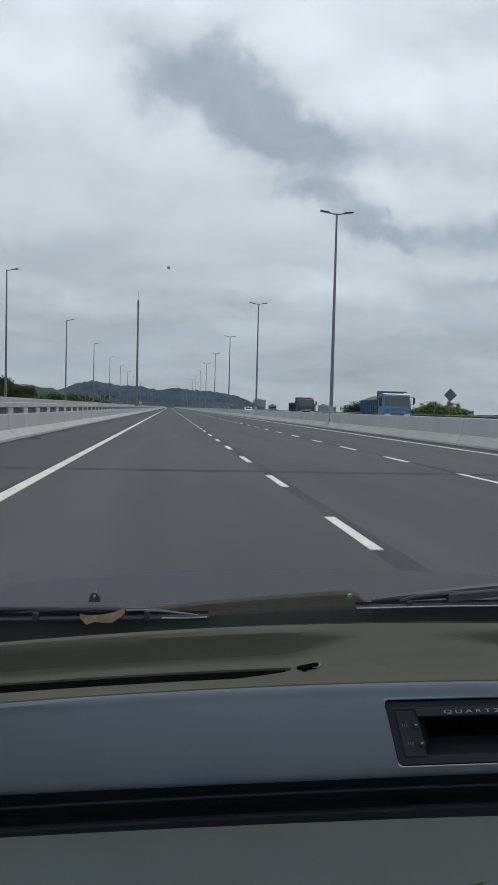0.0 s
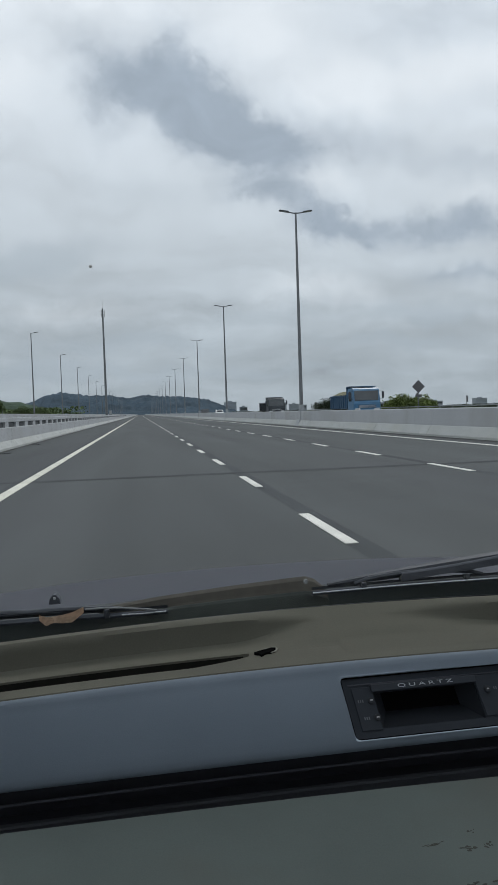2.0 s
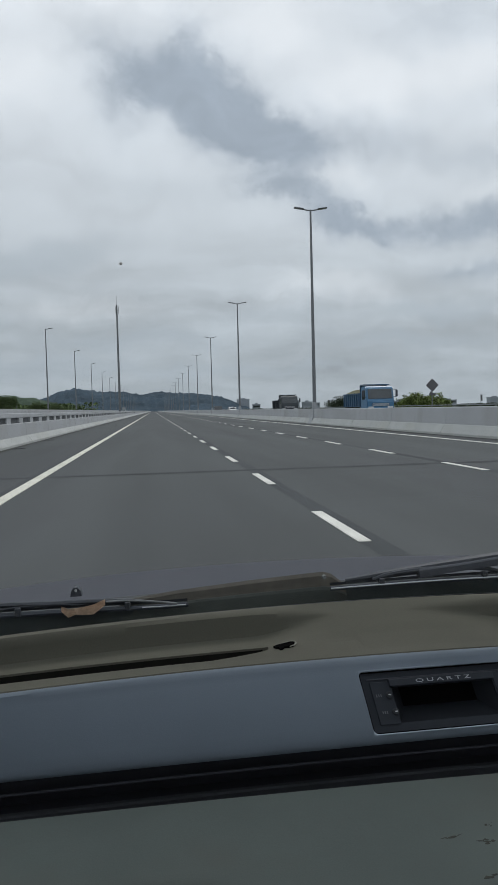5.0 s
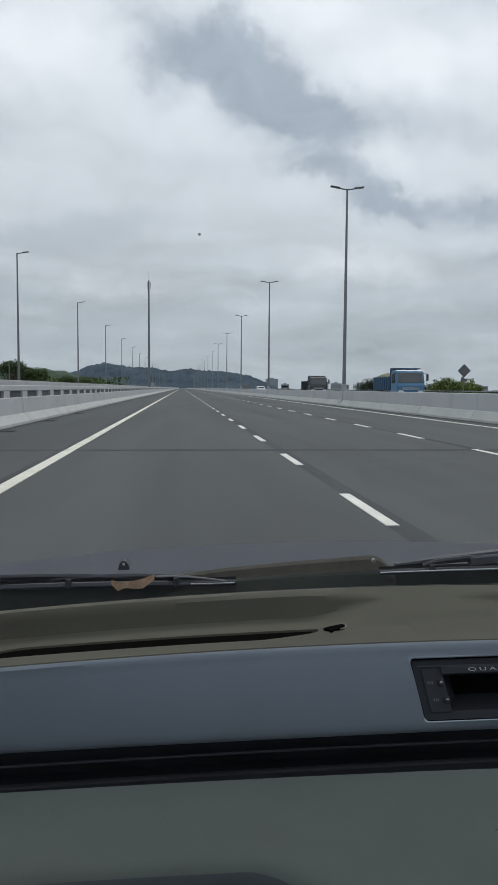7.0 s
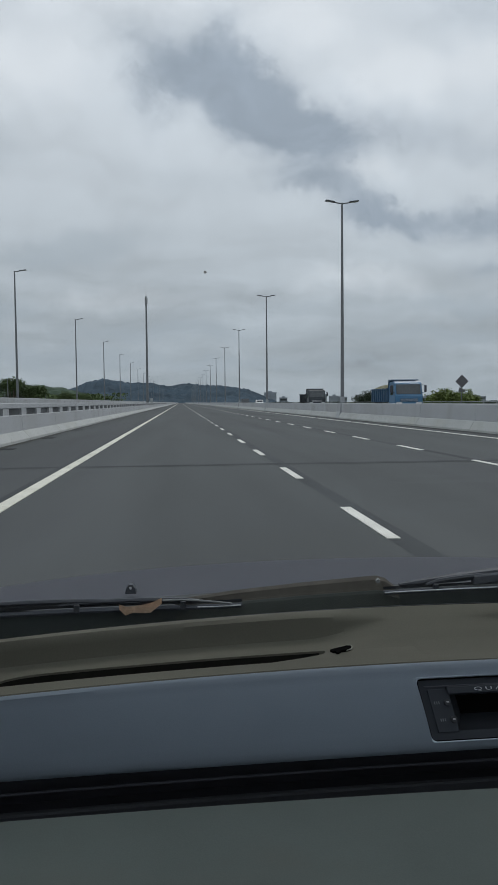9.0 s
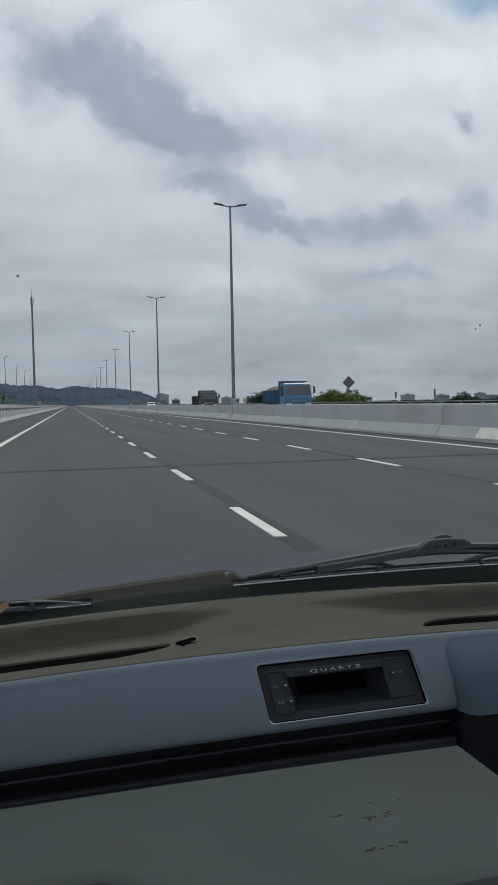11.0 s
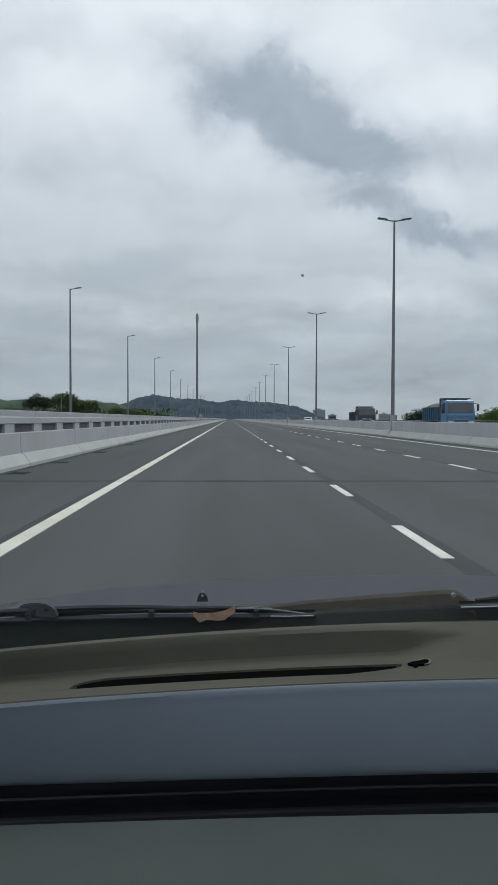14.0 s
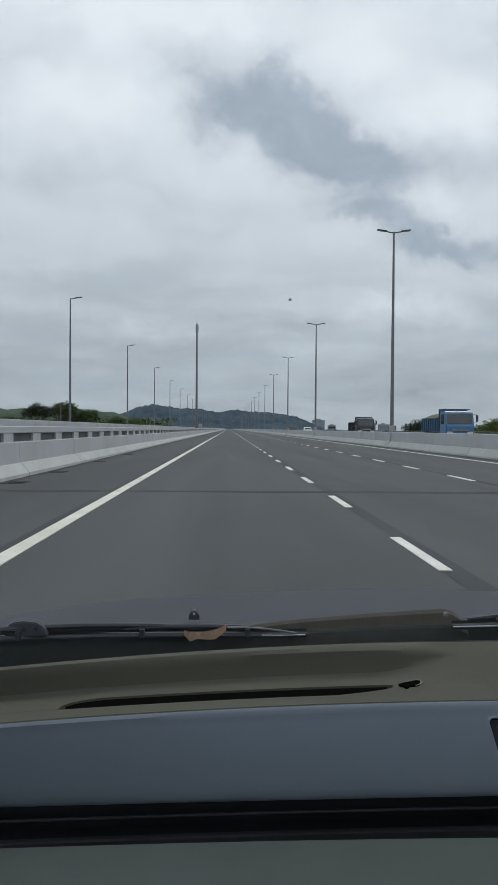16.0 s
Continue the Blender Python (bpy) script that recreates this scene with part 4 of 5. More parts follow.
# dark liners added in the slots, so that their shade reads deeper
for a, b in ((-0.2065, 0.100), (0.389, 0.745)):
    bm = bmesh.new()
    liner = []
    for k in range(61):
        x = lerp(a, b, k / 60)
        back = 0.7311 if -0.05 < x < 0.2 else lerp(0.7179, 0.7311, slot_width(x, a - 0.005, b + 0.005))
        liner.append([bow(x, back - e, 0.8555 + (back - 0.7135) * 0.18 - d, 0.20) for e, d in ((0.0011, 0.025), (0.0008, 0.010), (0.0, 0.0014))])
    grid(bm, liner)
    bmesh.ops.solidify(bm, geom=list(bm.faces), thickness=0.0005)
    part("vent_liner", bm, liner_shade, pad, "dark liner added to deepen the shade in a vent slot")
# torn hole at the end of the vent slot, with a curled edge
bm = bmesh.new()
TEAR = ((-26, -1), (-12, 3), (4, 6), (18, 9), (26, 8), (28, 4), (24, 0), (12, -3), (0, -4), (-6, -8), (-11, -9), (-15, -5), (-21, -4))
hole_out = [(0.1218 + 0.00042 * p, 0.7288 + 0.00070 * q, 0.0) for p, q in TEAR]
top_ring = [bm.verts.new((x, y, 0.8592 + (y - 0.7235) * 0.2)) for x, y, z in hole_out]
low_ring = [bm.verts.new((x, y, 0.8545)) for x, y, z in hole_out]
bm.faces.new(top_ring), bm.faces.new(low_ring)
for k in range(len(TEAR)):
    bm.faces.new((top_ring[k], top_ring[(k + 1) % len(TEAR)], low_ring[(k + 1) % len(TEAR)], low_ring[k]))
part("torn_hole", bm, hole_black, pad, "jagged black tear in the pad")
bm = bmesh.new()
tube(bm, [(x + (x - 0.1218) * 0.10, y + (y - 0.7285) * 0.15 + 0.0006, 0.8584 + (y - 0.7235) * 0.2) for x, y, z in hole_out[1:8]], [0.0004, 0.0008, 0.0010, 0.0012, 0.0012, 0.0009, 0.0005], 6)
part("curled_edge", bm, pad_pale, pad, "curled pale edge of the tear", smooth=True)

# slate fascia with an opening for the clock
CX0, CX1, S0, S1 = 0.1845, 0.3545, 0.165, 0.87
fx = sorted([lerp(-0.48, 0.183, k / 60) for k in range(60)] + [CX0, CX1] + [lerp(CX0, CX1, k / 12) for k in range(1, 12)] + [0.359, 0.364, 0.370, 0.376, 0.385, 0.395] + [lerp(0.42, 0.99, k / 16) for k in range(17)])
fs = (-0.10, -0.04, 0.0, 0.03, 0.08, S0, 0.35, 0.55, 0.75, S1, 0.93, 0.97, 1.0, 1.06, 1.12)
FACE_CURVE = {-0.10: (0.012, -0.004), -0.04: (0.0052, 0.0012), 0.0: (0.001, 0.0006), 0.03: (-0.0008, 0.0004), 0.93: (0.0008, 0.0), 0.97: (0.0022, 0.0), 1.0: (0.005, 0.0), 1.06: (0.012, -0.0012), 1.12: (0.024, -0.001)}


def fascia_at(x, s):
    q = min(1.0, max(0.0, s))
    x += 0.0105 * q * smooth_step(0.14, 0.183, x) * (1 - smooth_step(0.362, 0.39, x))
    ey, ez = FACE_CURVE.get(s, (0.0, 0.0))
    out = 0.0145 * q * (1 - q)
    return bow(x, lerp(0.698, 0.656, q) + ey - 0.86 * out, lerp(0.8525, 0.782, q) + ez + 0.51 * out, lerp(0.196, 0.024, q))


rows = [[fascia_at(x, s) for x in fx] for s in fs]
bm = bmesh.new()
grid(bm, rows, lambda i, j: (fx[j] > 0.39 and fs[i] > S0 - 1e-6) or S0 - 1e-6 <= fs[i] and fs[i + 1] <= S1 + 1e-6 and CX0 - 1e-6 <= fx[j] and fx[j + 1] <= CX1 + 1e-6)
bmesh.ops.solidify(bm, geom=list(bm.faces), thickness=0.0025)
fascia = part("fascia", bm, fascia_grey, car, "smooth slate-grey dashboard fascia", smooth=True)

# clock module, in the plane of the fascia: u to the right, w up, n out of it
C0 = Vector(fascia_at(CX0, S1))
CU = (Vector(fascia_at(CX1, S1)) - C0).normalized()
CW = (Vector(fascia_at(CX0, S0)) - C0).normalized()
CN = CU.cross(CW).normalized()
CM = Matrix.Translation(C0) @ Matrix((CU, CW, CN)).transposed().to_4x4()
WID = (Vector(fascia_at(CX1, S1)) - C0).length
HGT = (Vector(fascia_at(CX0, S0)) - C0).length


def cbox(u0, w0, n0, u1, w1, n1, bevel=0.0, bm=None):
    return box(bm or bmesh.new(), (u0 * WID, w0 * HGT, n0), (u1 * WID, w1 * HGT, n1), CM, bevel)


bm = bmesh.new()


def round_rect(x0, y0, x1, y1, r, n=5):
    pts = []
    for cx, cy, a0 in ((x1 - r, y1 - r, 0), (x0 + r, y1 - r, 90), (x0 + r, y0 + r, 180), (x1 - r, y0 + r, 270)):
        pts += [(cx + r * math.cos(radians(a0 + 90 * k / n)), cy + r * math.sin(radians(a0 + 90 * k / n))) for k in range(n + 1)]
    return pts


loops = []
for (grow, nn) in ((0.0009, -0.006), (0.0009, 0.0), (0.0006, 0.0002), (0.0001, 0.0001), (-0.0004, -0.0004), (-0.0006, -0.010)):
    loops.append([bm.verts.new(CM @ Vector((x, y, nn))) for x, y in round_rect(-grow, -grow, WID + grow, HGT + grow, 0.003 if grow > 0.0003 else 0.005)])
for a, b in zip(loops, loops[1:]):
    for k in range(len(a)):
        bm.faces.new((a[k], a[(k + 1) % len(a)], b[(k + 1) % len(a)], b[k]))
part("clock_rim", bm, fascia_grey, car, "rounded slate rim round the clock opening", smooth=True)
clock = part("clock", cbox(-0.01, -0.02, -0.012, 0.17, 1.02, -0.0045), clock_plastic, car, "charcoal clock module with an unlit display")
bm = cbox(0.78, -0.02, -0.012, 1.01, 1.02, -0.0045)
cbox(0.17, 0.84, -0.012, 0.78, 1.02, -0.0045, bm=bm), cbox(0.17, -0.02, -0.012, 0.78, 0.16, -0.0045, bm=bm)
part("face_plate", bm, clock_plastic, clock)
# black strips that draw the shadow line between rim and face
for u0, w0, u1, w1 in ((-0.01, -0.02, 0.012, 1.02), (0.988, -0.02, 1.01, 1.02), (0.012, -0.02, 0.988, 0.028), (0.012, 0.972, 0.988, 1.02)):
    part("gasket", cbox(u0, w0, -0.0046, u1, w1, -0.0030), hole_black, clock, "black strip standing for the shaded gap round the clock face")
part("raised_pad", cbox(0.055, 0.14, -0.0046, 0.175, 0.82, -0.003, 0.0006), clock_plastic, clock, "raised button panel")
part("raised_pad", cbox(0.785, 0.18, -0.0046, 0.935, 0.84, -0.003, 0.0006), clock_plastic, clock, "raised button panel")
part("ridge", cbox(0.04, 0.855, -0.0046, 0.955, 0.875, -0.0034, 0.0002), black_plastic, clock)
part("display_hood", cbox(0.165, 0.725, -0.010, 0.785, 0.845, 0.0005, 0.0008), clock_plastic, clock, "lettered hood over the display")
# recess: back, floor and splayed sides
bm = bmesh.new()
f0 = [CM @ Vector((u * WID, w * HGT, n)) for u, w, n in ((0.175, 0.15, -0.0048), (0.775, 0.15, -0.0048), (0.70, 0.46, -0.024), (0.255, 0.46, -0.024))]
f1 = [CM @ Vector((u * WID, w * HGT, n)) for u, w, n in ((0.175, 0.80, -0.0048), (0.775, 0.80, -0.0048), (0.70, 0.80, -0.024), (0.255, 0.80, -0.024))]
lo, hi = [bm.verts.new(p) for p in f0], [bm.verts.new(p) for p in f1]
bm.faces.new(lo)
for a, b in ((1, 2), (2, 3), (3, 0)):
    bm.faces.new((lo[a], lo[b], hi[b], hi[a]))
bmesh.ops.solidify(bm, geom=list(bm.faces), thickness=0.001)
part("display_recess", bm, clock_plastic, clock, "deep splayed recess of the display")
part("display_glass", cbox(0.25, 0.42, -0.0255, 0.705, 0.80, -0.0236), hole_black, clock, "dark unlit display glass")
for u, w in ((0.150, 0.60), (0.160, 0.33), (0.84, 0.60)):
    bm = bmesh.new()
    tube(bm, [CM @ Vector((u * WID, w * HGT, -0.0032)), CM @ Vector((u * WID, w * HGT, -0.0012)), CM @ Vector((u * WID, w * HGT, -0.0006))], [0.0034, 0.0033, 0.0026], 14)
    b = part("button", bm, wiper_hole, clock, "small round black button")
    # pale dab that imitates the highlight on the button
    part("button_mark", cbox(u - 0.007, w - 0.005, -0.0007, u + 0.007, w + 0.012, -0.0002), glint_grey, b)
for u, w, n in ((0.075, 0.60, 3), (0.085, 0.33, 3), (0.88, 0.61, 2)):
    bm = bmesh.new()
    for k in range(n):
        cbox(u + k * 0.0125, w - 0.02, -0.0031, u + k * 0.0125 + 0.006, w + 0.025, -0.0028, bm=bm)
    part("button_print", bm, print_dim, clock, "worn marks beside a button")
txt = bpy.data.curves.new("lettering", "FONT")
txt.body, txt.size, txt.align_x, txt.space_character, txt.extrude = "QUARTZ", 0.0070, "CENTER", 1.5, 0.00012
tmp = new("lettering_curve", txt)
tmp_mesh = bpy.data.meshes.new_from_object(tmp.evaluated_get(bpy.context.evaluated_depsgraph_get()))
bpy.data.objects.remove(tmp)
tmp_mesh.transform(CM @ Matrix.Translation((0.482 * WID, 0.762 * HGT, 0.0007)) @ Matrix.Diagonal((1.5, 0.64, 1, 1)))
tmp_mesh.materials.clear()
tmp_mesh.materials.append(print_white)
letters = new("lettering", tmp_mesh)
letters.parent = clock
tagged(letters, "faded white word QUARTZ")

# black gap under the fascia, with a thin ridge
bm = bmesh.new()
grid(bm, [[bow(x, y, z, c) for x in [lerp(-0.48, 0.42, k / 30) for k in range(31)]] for y, z, c in ((0.69, 0.785, 0.04), (0.705, 0.775, 0.05), (0.705, 0.74, 0.05), (0.67, 0.734, 0.05))])
bmesh.ops.solidify(bm, geom=list(bm.faces), thickness=0.003)
part("vent_gap", bm, black_plastic, car, "black gap under the fascia")
bm = bmesh.new()
for y, z, r in ((0.684, 0.7595, 0.0014),):
    tube(bm, [bow(x, y, z, 0.045) for x in [lerp(-0.48, 0.40, k / 30) for k in range(31)]], r, 6)
part("gap_ridge", bm, black_plastic, car, "thin ridge in the black gap", smooth=True)

bm = bmesh.new()
grid(bm, [[bow(x, y, z, 0.045) for x in [lerp(-0.48, 0.40, k / 30) for k in range(31)]] for y, z in ((0.670, 0.7340), (0.670, 0.7455), (0.6715, 0.7470), (0.676, 0.7472))])
bmesh.ops.solidify(bm, geom=list(bm.faces), thickness=0.002)
part("gap_strip", bm, strip_grey, car, "dark grey strip along the foot of the gap", smooth=True)

# shelf below: straight back edge, front lip that steps in on the passenger's side
lip = []
for k in range(91):
    x = lerp(-0.48, 0.424, k / 90)
    f = smooth_step(0.015, 0.125, x)
    lip.append((x, lerp(0.545, 0.466, f) - 0.02 * max(0, -x - 0.05) ** 1.2))
rows = []
for (inset, zz) in ((0.0, 0.7385), (0.35, 0.7375), (0.78, 0.737), (0.84, 0.7368), (0.885, 0.7361), (0.92, 0.7346), (0.95, 0.7318), (0.972, 0.7278), (0.988, 0.7225), (0.997, 0.715), (1.0, 0.706), (0.99, 0.69), (0.96, 0.65)):
    row = []
    for k in range(91):
        x, yf = lip[k]
        yb = 0.673 - 0.05 * (x - 0.19) ** 2
        xx = x - 0.02 * (1 - inset) * max(0.0, (k - 70) / 20)
        row.append((xx, lerp(yb, yf, inset), zz))
    rows.append(row)
bm = bmesh.new()
NEARER = Matrix.Translation((0, 0, 1.10)) @ Matrix.Scale(0.93, 4) @ Matrix.Translation((0, 0, -1.10))
grid(bm, rows[:7])
bmesh.ops.solidify(bm, geom=list(bm.faces), thickness=0.004)
bmesh.ops.transform(bm, matrix=NEARER, verts=bm.verts)
tray = part("dashboard_tray", bm, tray_green, car, "scuffed grey-green dashboard shelf with a rounded lip", smooth=True)
# front lip split off to take the shade as a colour
bm = bmesh.new()
grid(bm, rows[6:])
bmesh.ops.solidify(bm, geom=list(bm.faces), thickness=0.004)
bmesh.ops.transform(bm, matrix=NEARER, verts=bm.verts)
part("tray_lip", bm, lip_shade, tray, "rounded front lip, its shade painted in as dark blue-grey", smooth=True)
for x, y, w, h, a in ((0.234, 0.580, 0.019, 0.0022, 12), (0.259, 0.570, 0.017, 0.006, -8), (0.244, 0.525, 0.015, 0.005, 6), (0.272, 0.528, 0.014, 0.005, 15), (0.279, 0.572, 0.007, 0.007, 30),
                      (0.270, 0.592, 0.007, 0.004, 20), (0.300, 0.590, 0.005, 0.004, 0)):
    bm = bmesh.new()
    rng = random.Random(int(x * 1000))
    for _ in range(9):
        cx, cy = rng.gauss(0, w * 0.32), rng.gauss(0, h * 0.35)
        rw, rh = w * rng.uniform(0.06, 0.22), h * rng.uniform(0.08, 0.25)
        prism(bm, [(cx + rw * math.cos(k * math.tau / 10) * rng.uniform(0.5, 1.2), cy + rh * math.sin(k * math.tau / 10) * rng.uniform(0.5, 1.2)) for k in range(10)], 0.0, 0.0003 + 0.0001 * rng.random(), "z")
    m = Matrix.Translation((x, y, 0.7372)) @ Matrix.Rotation(radians(a), 4, "Z")
    bmesh.ops.transform(bm, matrix=NEARER @ m, verts=bm.verts)
    part("scuff", bm, grime, tray, "dark scuff mark")
part("glovebox", new_box((-0.47, 0.585, 0.32), (0.40, 0.64, 0.70), bevel=0.01), black_plastic, car, "dark lower dashboard panel")
part("lower_dash", new_box((0.12, 0.50, 0.45), (0.40, 0.60, 0.69), bevel=0.015), clock_plastic, car, "dark panel under the shelf")

# driver's instrument hood
bm = bmesh.new()
rows = []
for x, f in [(0.387 + q, g) for q, g in ((0.0, 0.0), (0.001, 0.35), (0.004, 0.7), (0.010, 0.92), (0.018, 1.0))] + [(lerp(0.42, 0.99, k / 12), 1.0) for k in range(13)]:
    face = [(x + 0.006 * (1 - s), lerp(0.70, lerp(0.672, 0.643, 1 - s) - 0.014 * s * (1 - s) + 0.008 * max(0.0, (s - 0.62) / 0.38) ** 2, f), lerp(0.7805, lerp(0.822, 0.8425, f), s)) for s in (0, 0.15, 0.3, 0.45, 0.6, 0.7, 0.8, 0.88, 0.95, 1.0)]
    rows.append([bow(px, py + 0.007, pz, 0.19) for px, py, pz in face + [(x, lerp(0.71, 0.6855, f), lerp(0.824, 0.8465, f)), (x, lerp(0.712, 0.690, f), lerp(0.825, 0.8508, f))]])
grid(bm, rows)
bmesh.ops.solidify(bm, geom=list(bm.faces), thickness=0.004)
part("instrument_hood", bm, visor_teal, car, "teal-grey instrument hood of the driver's side", smooth=True)
part("instrument_panel", new_box((0.404, 0.662, 0.45), (0.99, 0.72, 0.7800), bevel=0.006), panel_black, car, "black panel below the instrument hood")

# ---- windscreen, bonnet, wipers ----
def screen_at(x, s, extra=0.0):
    d = x - MID
    return (x, lerp(0.805, 0.29, s) - lerp(0.30, 0.16, s) * d * d + extra * 0.76, lerp(0.868, 1.41, s) + extra * 0.65 - 0.02 * d * d * s)


bm = bmesh.new()
sx = [lerp(-0.44, 0.98, k / 24) for k in range(25)]
outer = [[screen_at(x, s / 12, 0.005) for x in sx] for s in range(13)]
inner = [[screen_at(x, s / 12, 0.0) for x in sx] for s in range(13)]
grid(bm, outer), grid(bm, inner)
screen = part("windscreen", bm, glass, car, "curved clear windscreen with small dirt specks", smooth=True)
screen.visible_shadow = False
for x, s, r in ((-0.019, 0.594, 0.0014), (0.343, 0.546, 0.0014), (0.3405, 0.541, 0.0012), (0.405, 0.487, 0.0006), (0.208, 0.52, 0.0006)):
    p = Vector(screen_at(x, s, 0.0065))
    bm = bmesh.new()
    bmesh.ops.create_icosphere(bm, subdivisions=2, radius=r * 0.75, matrix=Matrix.Translation(p) @ Matrix.Rotation(0.88, 4, "X") @ Matrix.Diagonal((1, 1.3, 0.3, 1)))
    part("dirt_speck", bm, dust_grey, screen)
bm = bmesh.new()
rows = [[screen_at(x, s, e) for x in sx] for s, e in ((-0.03, 0.004), (0.0, 0.008), (0.018, 0.007), (0.02, 0.0055))]
grid(bm, rows)
bmesh.ops.solidify(bm, geom=list(bm.faces), thickness=0.003)
part("screen_seal", bm, rubber, car, "black rubber seal under the glass", smooth=True)

bm = bmesh.new()
rows = []
for j in range(25):
    s = j / 24
    row = []
    for i in range(41):
        x = lerp(-0.56, 1.10, i / 40)
        d = (x - 0.33) / 0.83
        y0 = 0.872 - 0.26 * (x - 0.19) ** 2 if x < 0.9 else 0.872 - 0.26 * 0.5
        y = lerp(y0, 1.76 - 0.10 * d * d, s)
        z = lerp(0.888, 0.7285, s) + 0.006 * math.sin(s * math.pi) - 0.022 * d * d * (0.35 + 0.65 * s) - 0.010 * abs(d) ** 6
        if s > 0.96:
            z -= 0.02 * (s - 0.96) / 0.04
        row.append((x, y, z))
    rows.append(row)
grid(bm, rows)
bmesh.ops.solidify(bm, geom=list(bm.faces), thickness=0.004)
part("bonnet", bm, bonnet_paint, car, "faded grey bonnet beyond the wipers", smooth=True)


def wy(x, e=0.0):
    return 0.83 - 0.30 * (x - 0.19) ** 2 + e


# dark scuttle between bonnet and glass
bm = bmesh.new()
grid(bm, [[(x, wy(x, e), z - 0.03 * abs(x - 0.25) ** 2) for x in [lerp(-0.46, 0.98, k / 40) for k in range(41)]] for e, z in ((-0.022, 0.862), (-0.012, 0.868), (0.008, 0.868), (0.03, 0.872), (0.05, 0.868))])
bmesh.ops.solidify(bm, geom=list(bm.faces), thickness=0.004)
part("scuttle", bm, rubber, car, "dark scuttle panel below the wipers", smooth=True)
# weathered wedge of the cowl plate, with its screw
bm = bmesh.new()
tops = ((-0.045, 0.8895), (0.02, 0.8955), (0.10, 0.9005), (0.170, 0.9045), (0.190, 0.9055), (0.200, 0.9025), (0.212, 0.8925), (0.216, 0.889))
rows = [[(x, wy(x, 0.012 + e), lerp(0.868, z, f)) for x, z in tops] for f, e in ((0.5, -0.004), (0.66, -0.002), (0.9, 0.0), (1.0, 0.004))]
grid(bm, rows)
bmesh.ops.solidify(bm, geom=list(bm.faces), thickness=0.003)
cowl = part("cowl_plate", bm, cowl_brown, car, "weathered brown wedge-shaped cowl plate")
bm = bmesh.new()
tube(bm, [(0.189, wy(0.189) + 0.006, 0.9018), (0.189, wy(0.189) + 0.002, 0.9020)], [0.0028, 0.0022], 10)
part("screw", bm, hose_grey, cowl, "pale screw head")
bm = bmesh.new()
grid(bm, [[(x, wy(x, 0.008 + e), lerp(0.868, z, f)) for x, z in tops] for f, e in ((0.0, -0.006), (0.5, -0.002), (0.58, 0.0), (0.60, 0.004))])
bmesh.ops.solidify(bm, geom=list(bm.faces), thickness=0.003)
part("cowl_skirt", bm, cowl_skirt, cowl, "dark green-black lower edge")
# scuttle lip under the driver's wiper; its dark green stands for the glass-foot reflection
bm = bmesh.new()
grid(bm, [[(x, wy(x, e), z + 0.03 * max(0, x - 0.2)) for x in [lerp(0.19, 0.97, k / 30) for k in range(31)]] for e, z in ((0.008, 0.862), (0.010, 0.880), (0.012, 0.8875), (0.018, 0.888))])
bmesh.ops.solidify(bm, geom=list(bm.faces), thickness=0.003)
part("scuttle_lip", bm, reflection_green, car, "raised lip of the scuttle, dark green for the glass-foot reflection", smooth=True)
# lip added to cover a bright patch, in the same painted reflection green
bm = bmesh.new()
grid(bm, [[(x, wy(x, e), z + 0.045 * max(0, -x)) for x in [lerp(-0.46, -0.03, k / 20) for k in range(21)]] for e, z in ((0.003, 0.850), (0.004, 0.872), (0.006, 0.8805), (0.010, 0.881))])
bmesh.ops.solidify(bm, geom=list(bm.faces), thickness=0.003)
part("scuttle_lip", bm, reflection_green, car, "raised lip of the scuttle, dark green for the glass-foot reflection", smooth=True)
# washer jet
bm = bmesh.new()
prism(bm, [(-0.0065, 0), (0.0065, 0), (0.0055, 0.006), (0.002, 0.0105), (-0.002, 0.0105), (-0.0055, 0.006)], -0.006, 0.008)
bmesh.ops.transform(bm, matrix=Matrix.Translation((-0.097, 0.878, 0.8862)), verts=bm.verts)
jet = part("washer_jet", bm, rubber, car, "small black washer jet on the bonnet")
bm = bmesh.new()
tube(bm, [(-0.097, 0.873, 0.8932), (-0.097, 0.870, 0.8932)], [0.0018, 0.0014], 8)
part("nozzle", bm, silver, jet)


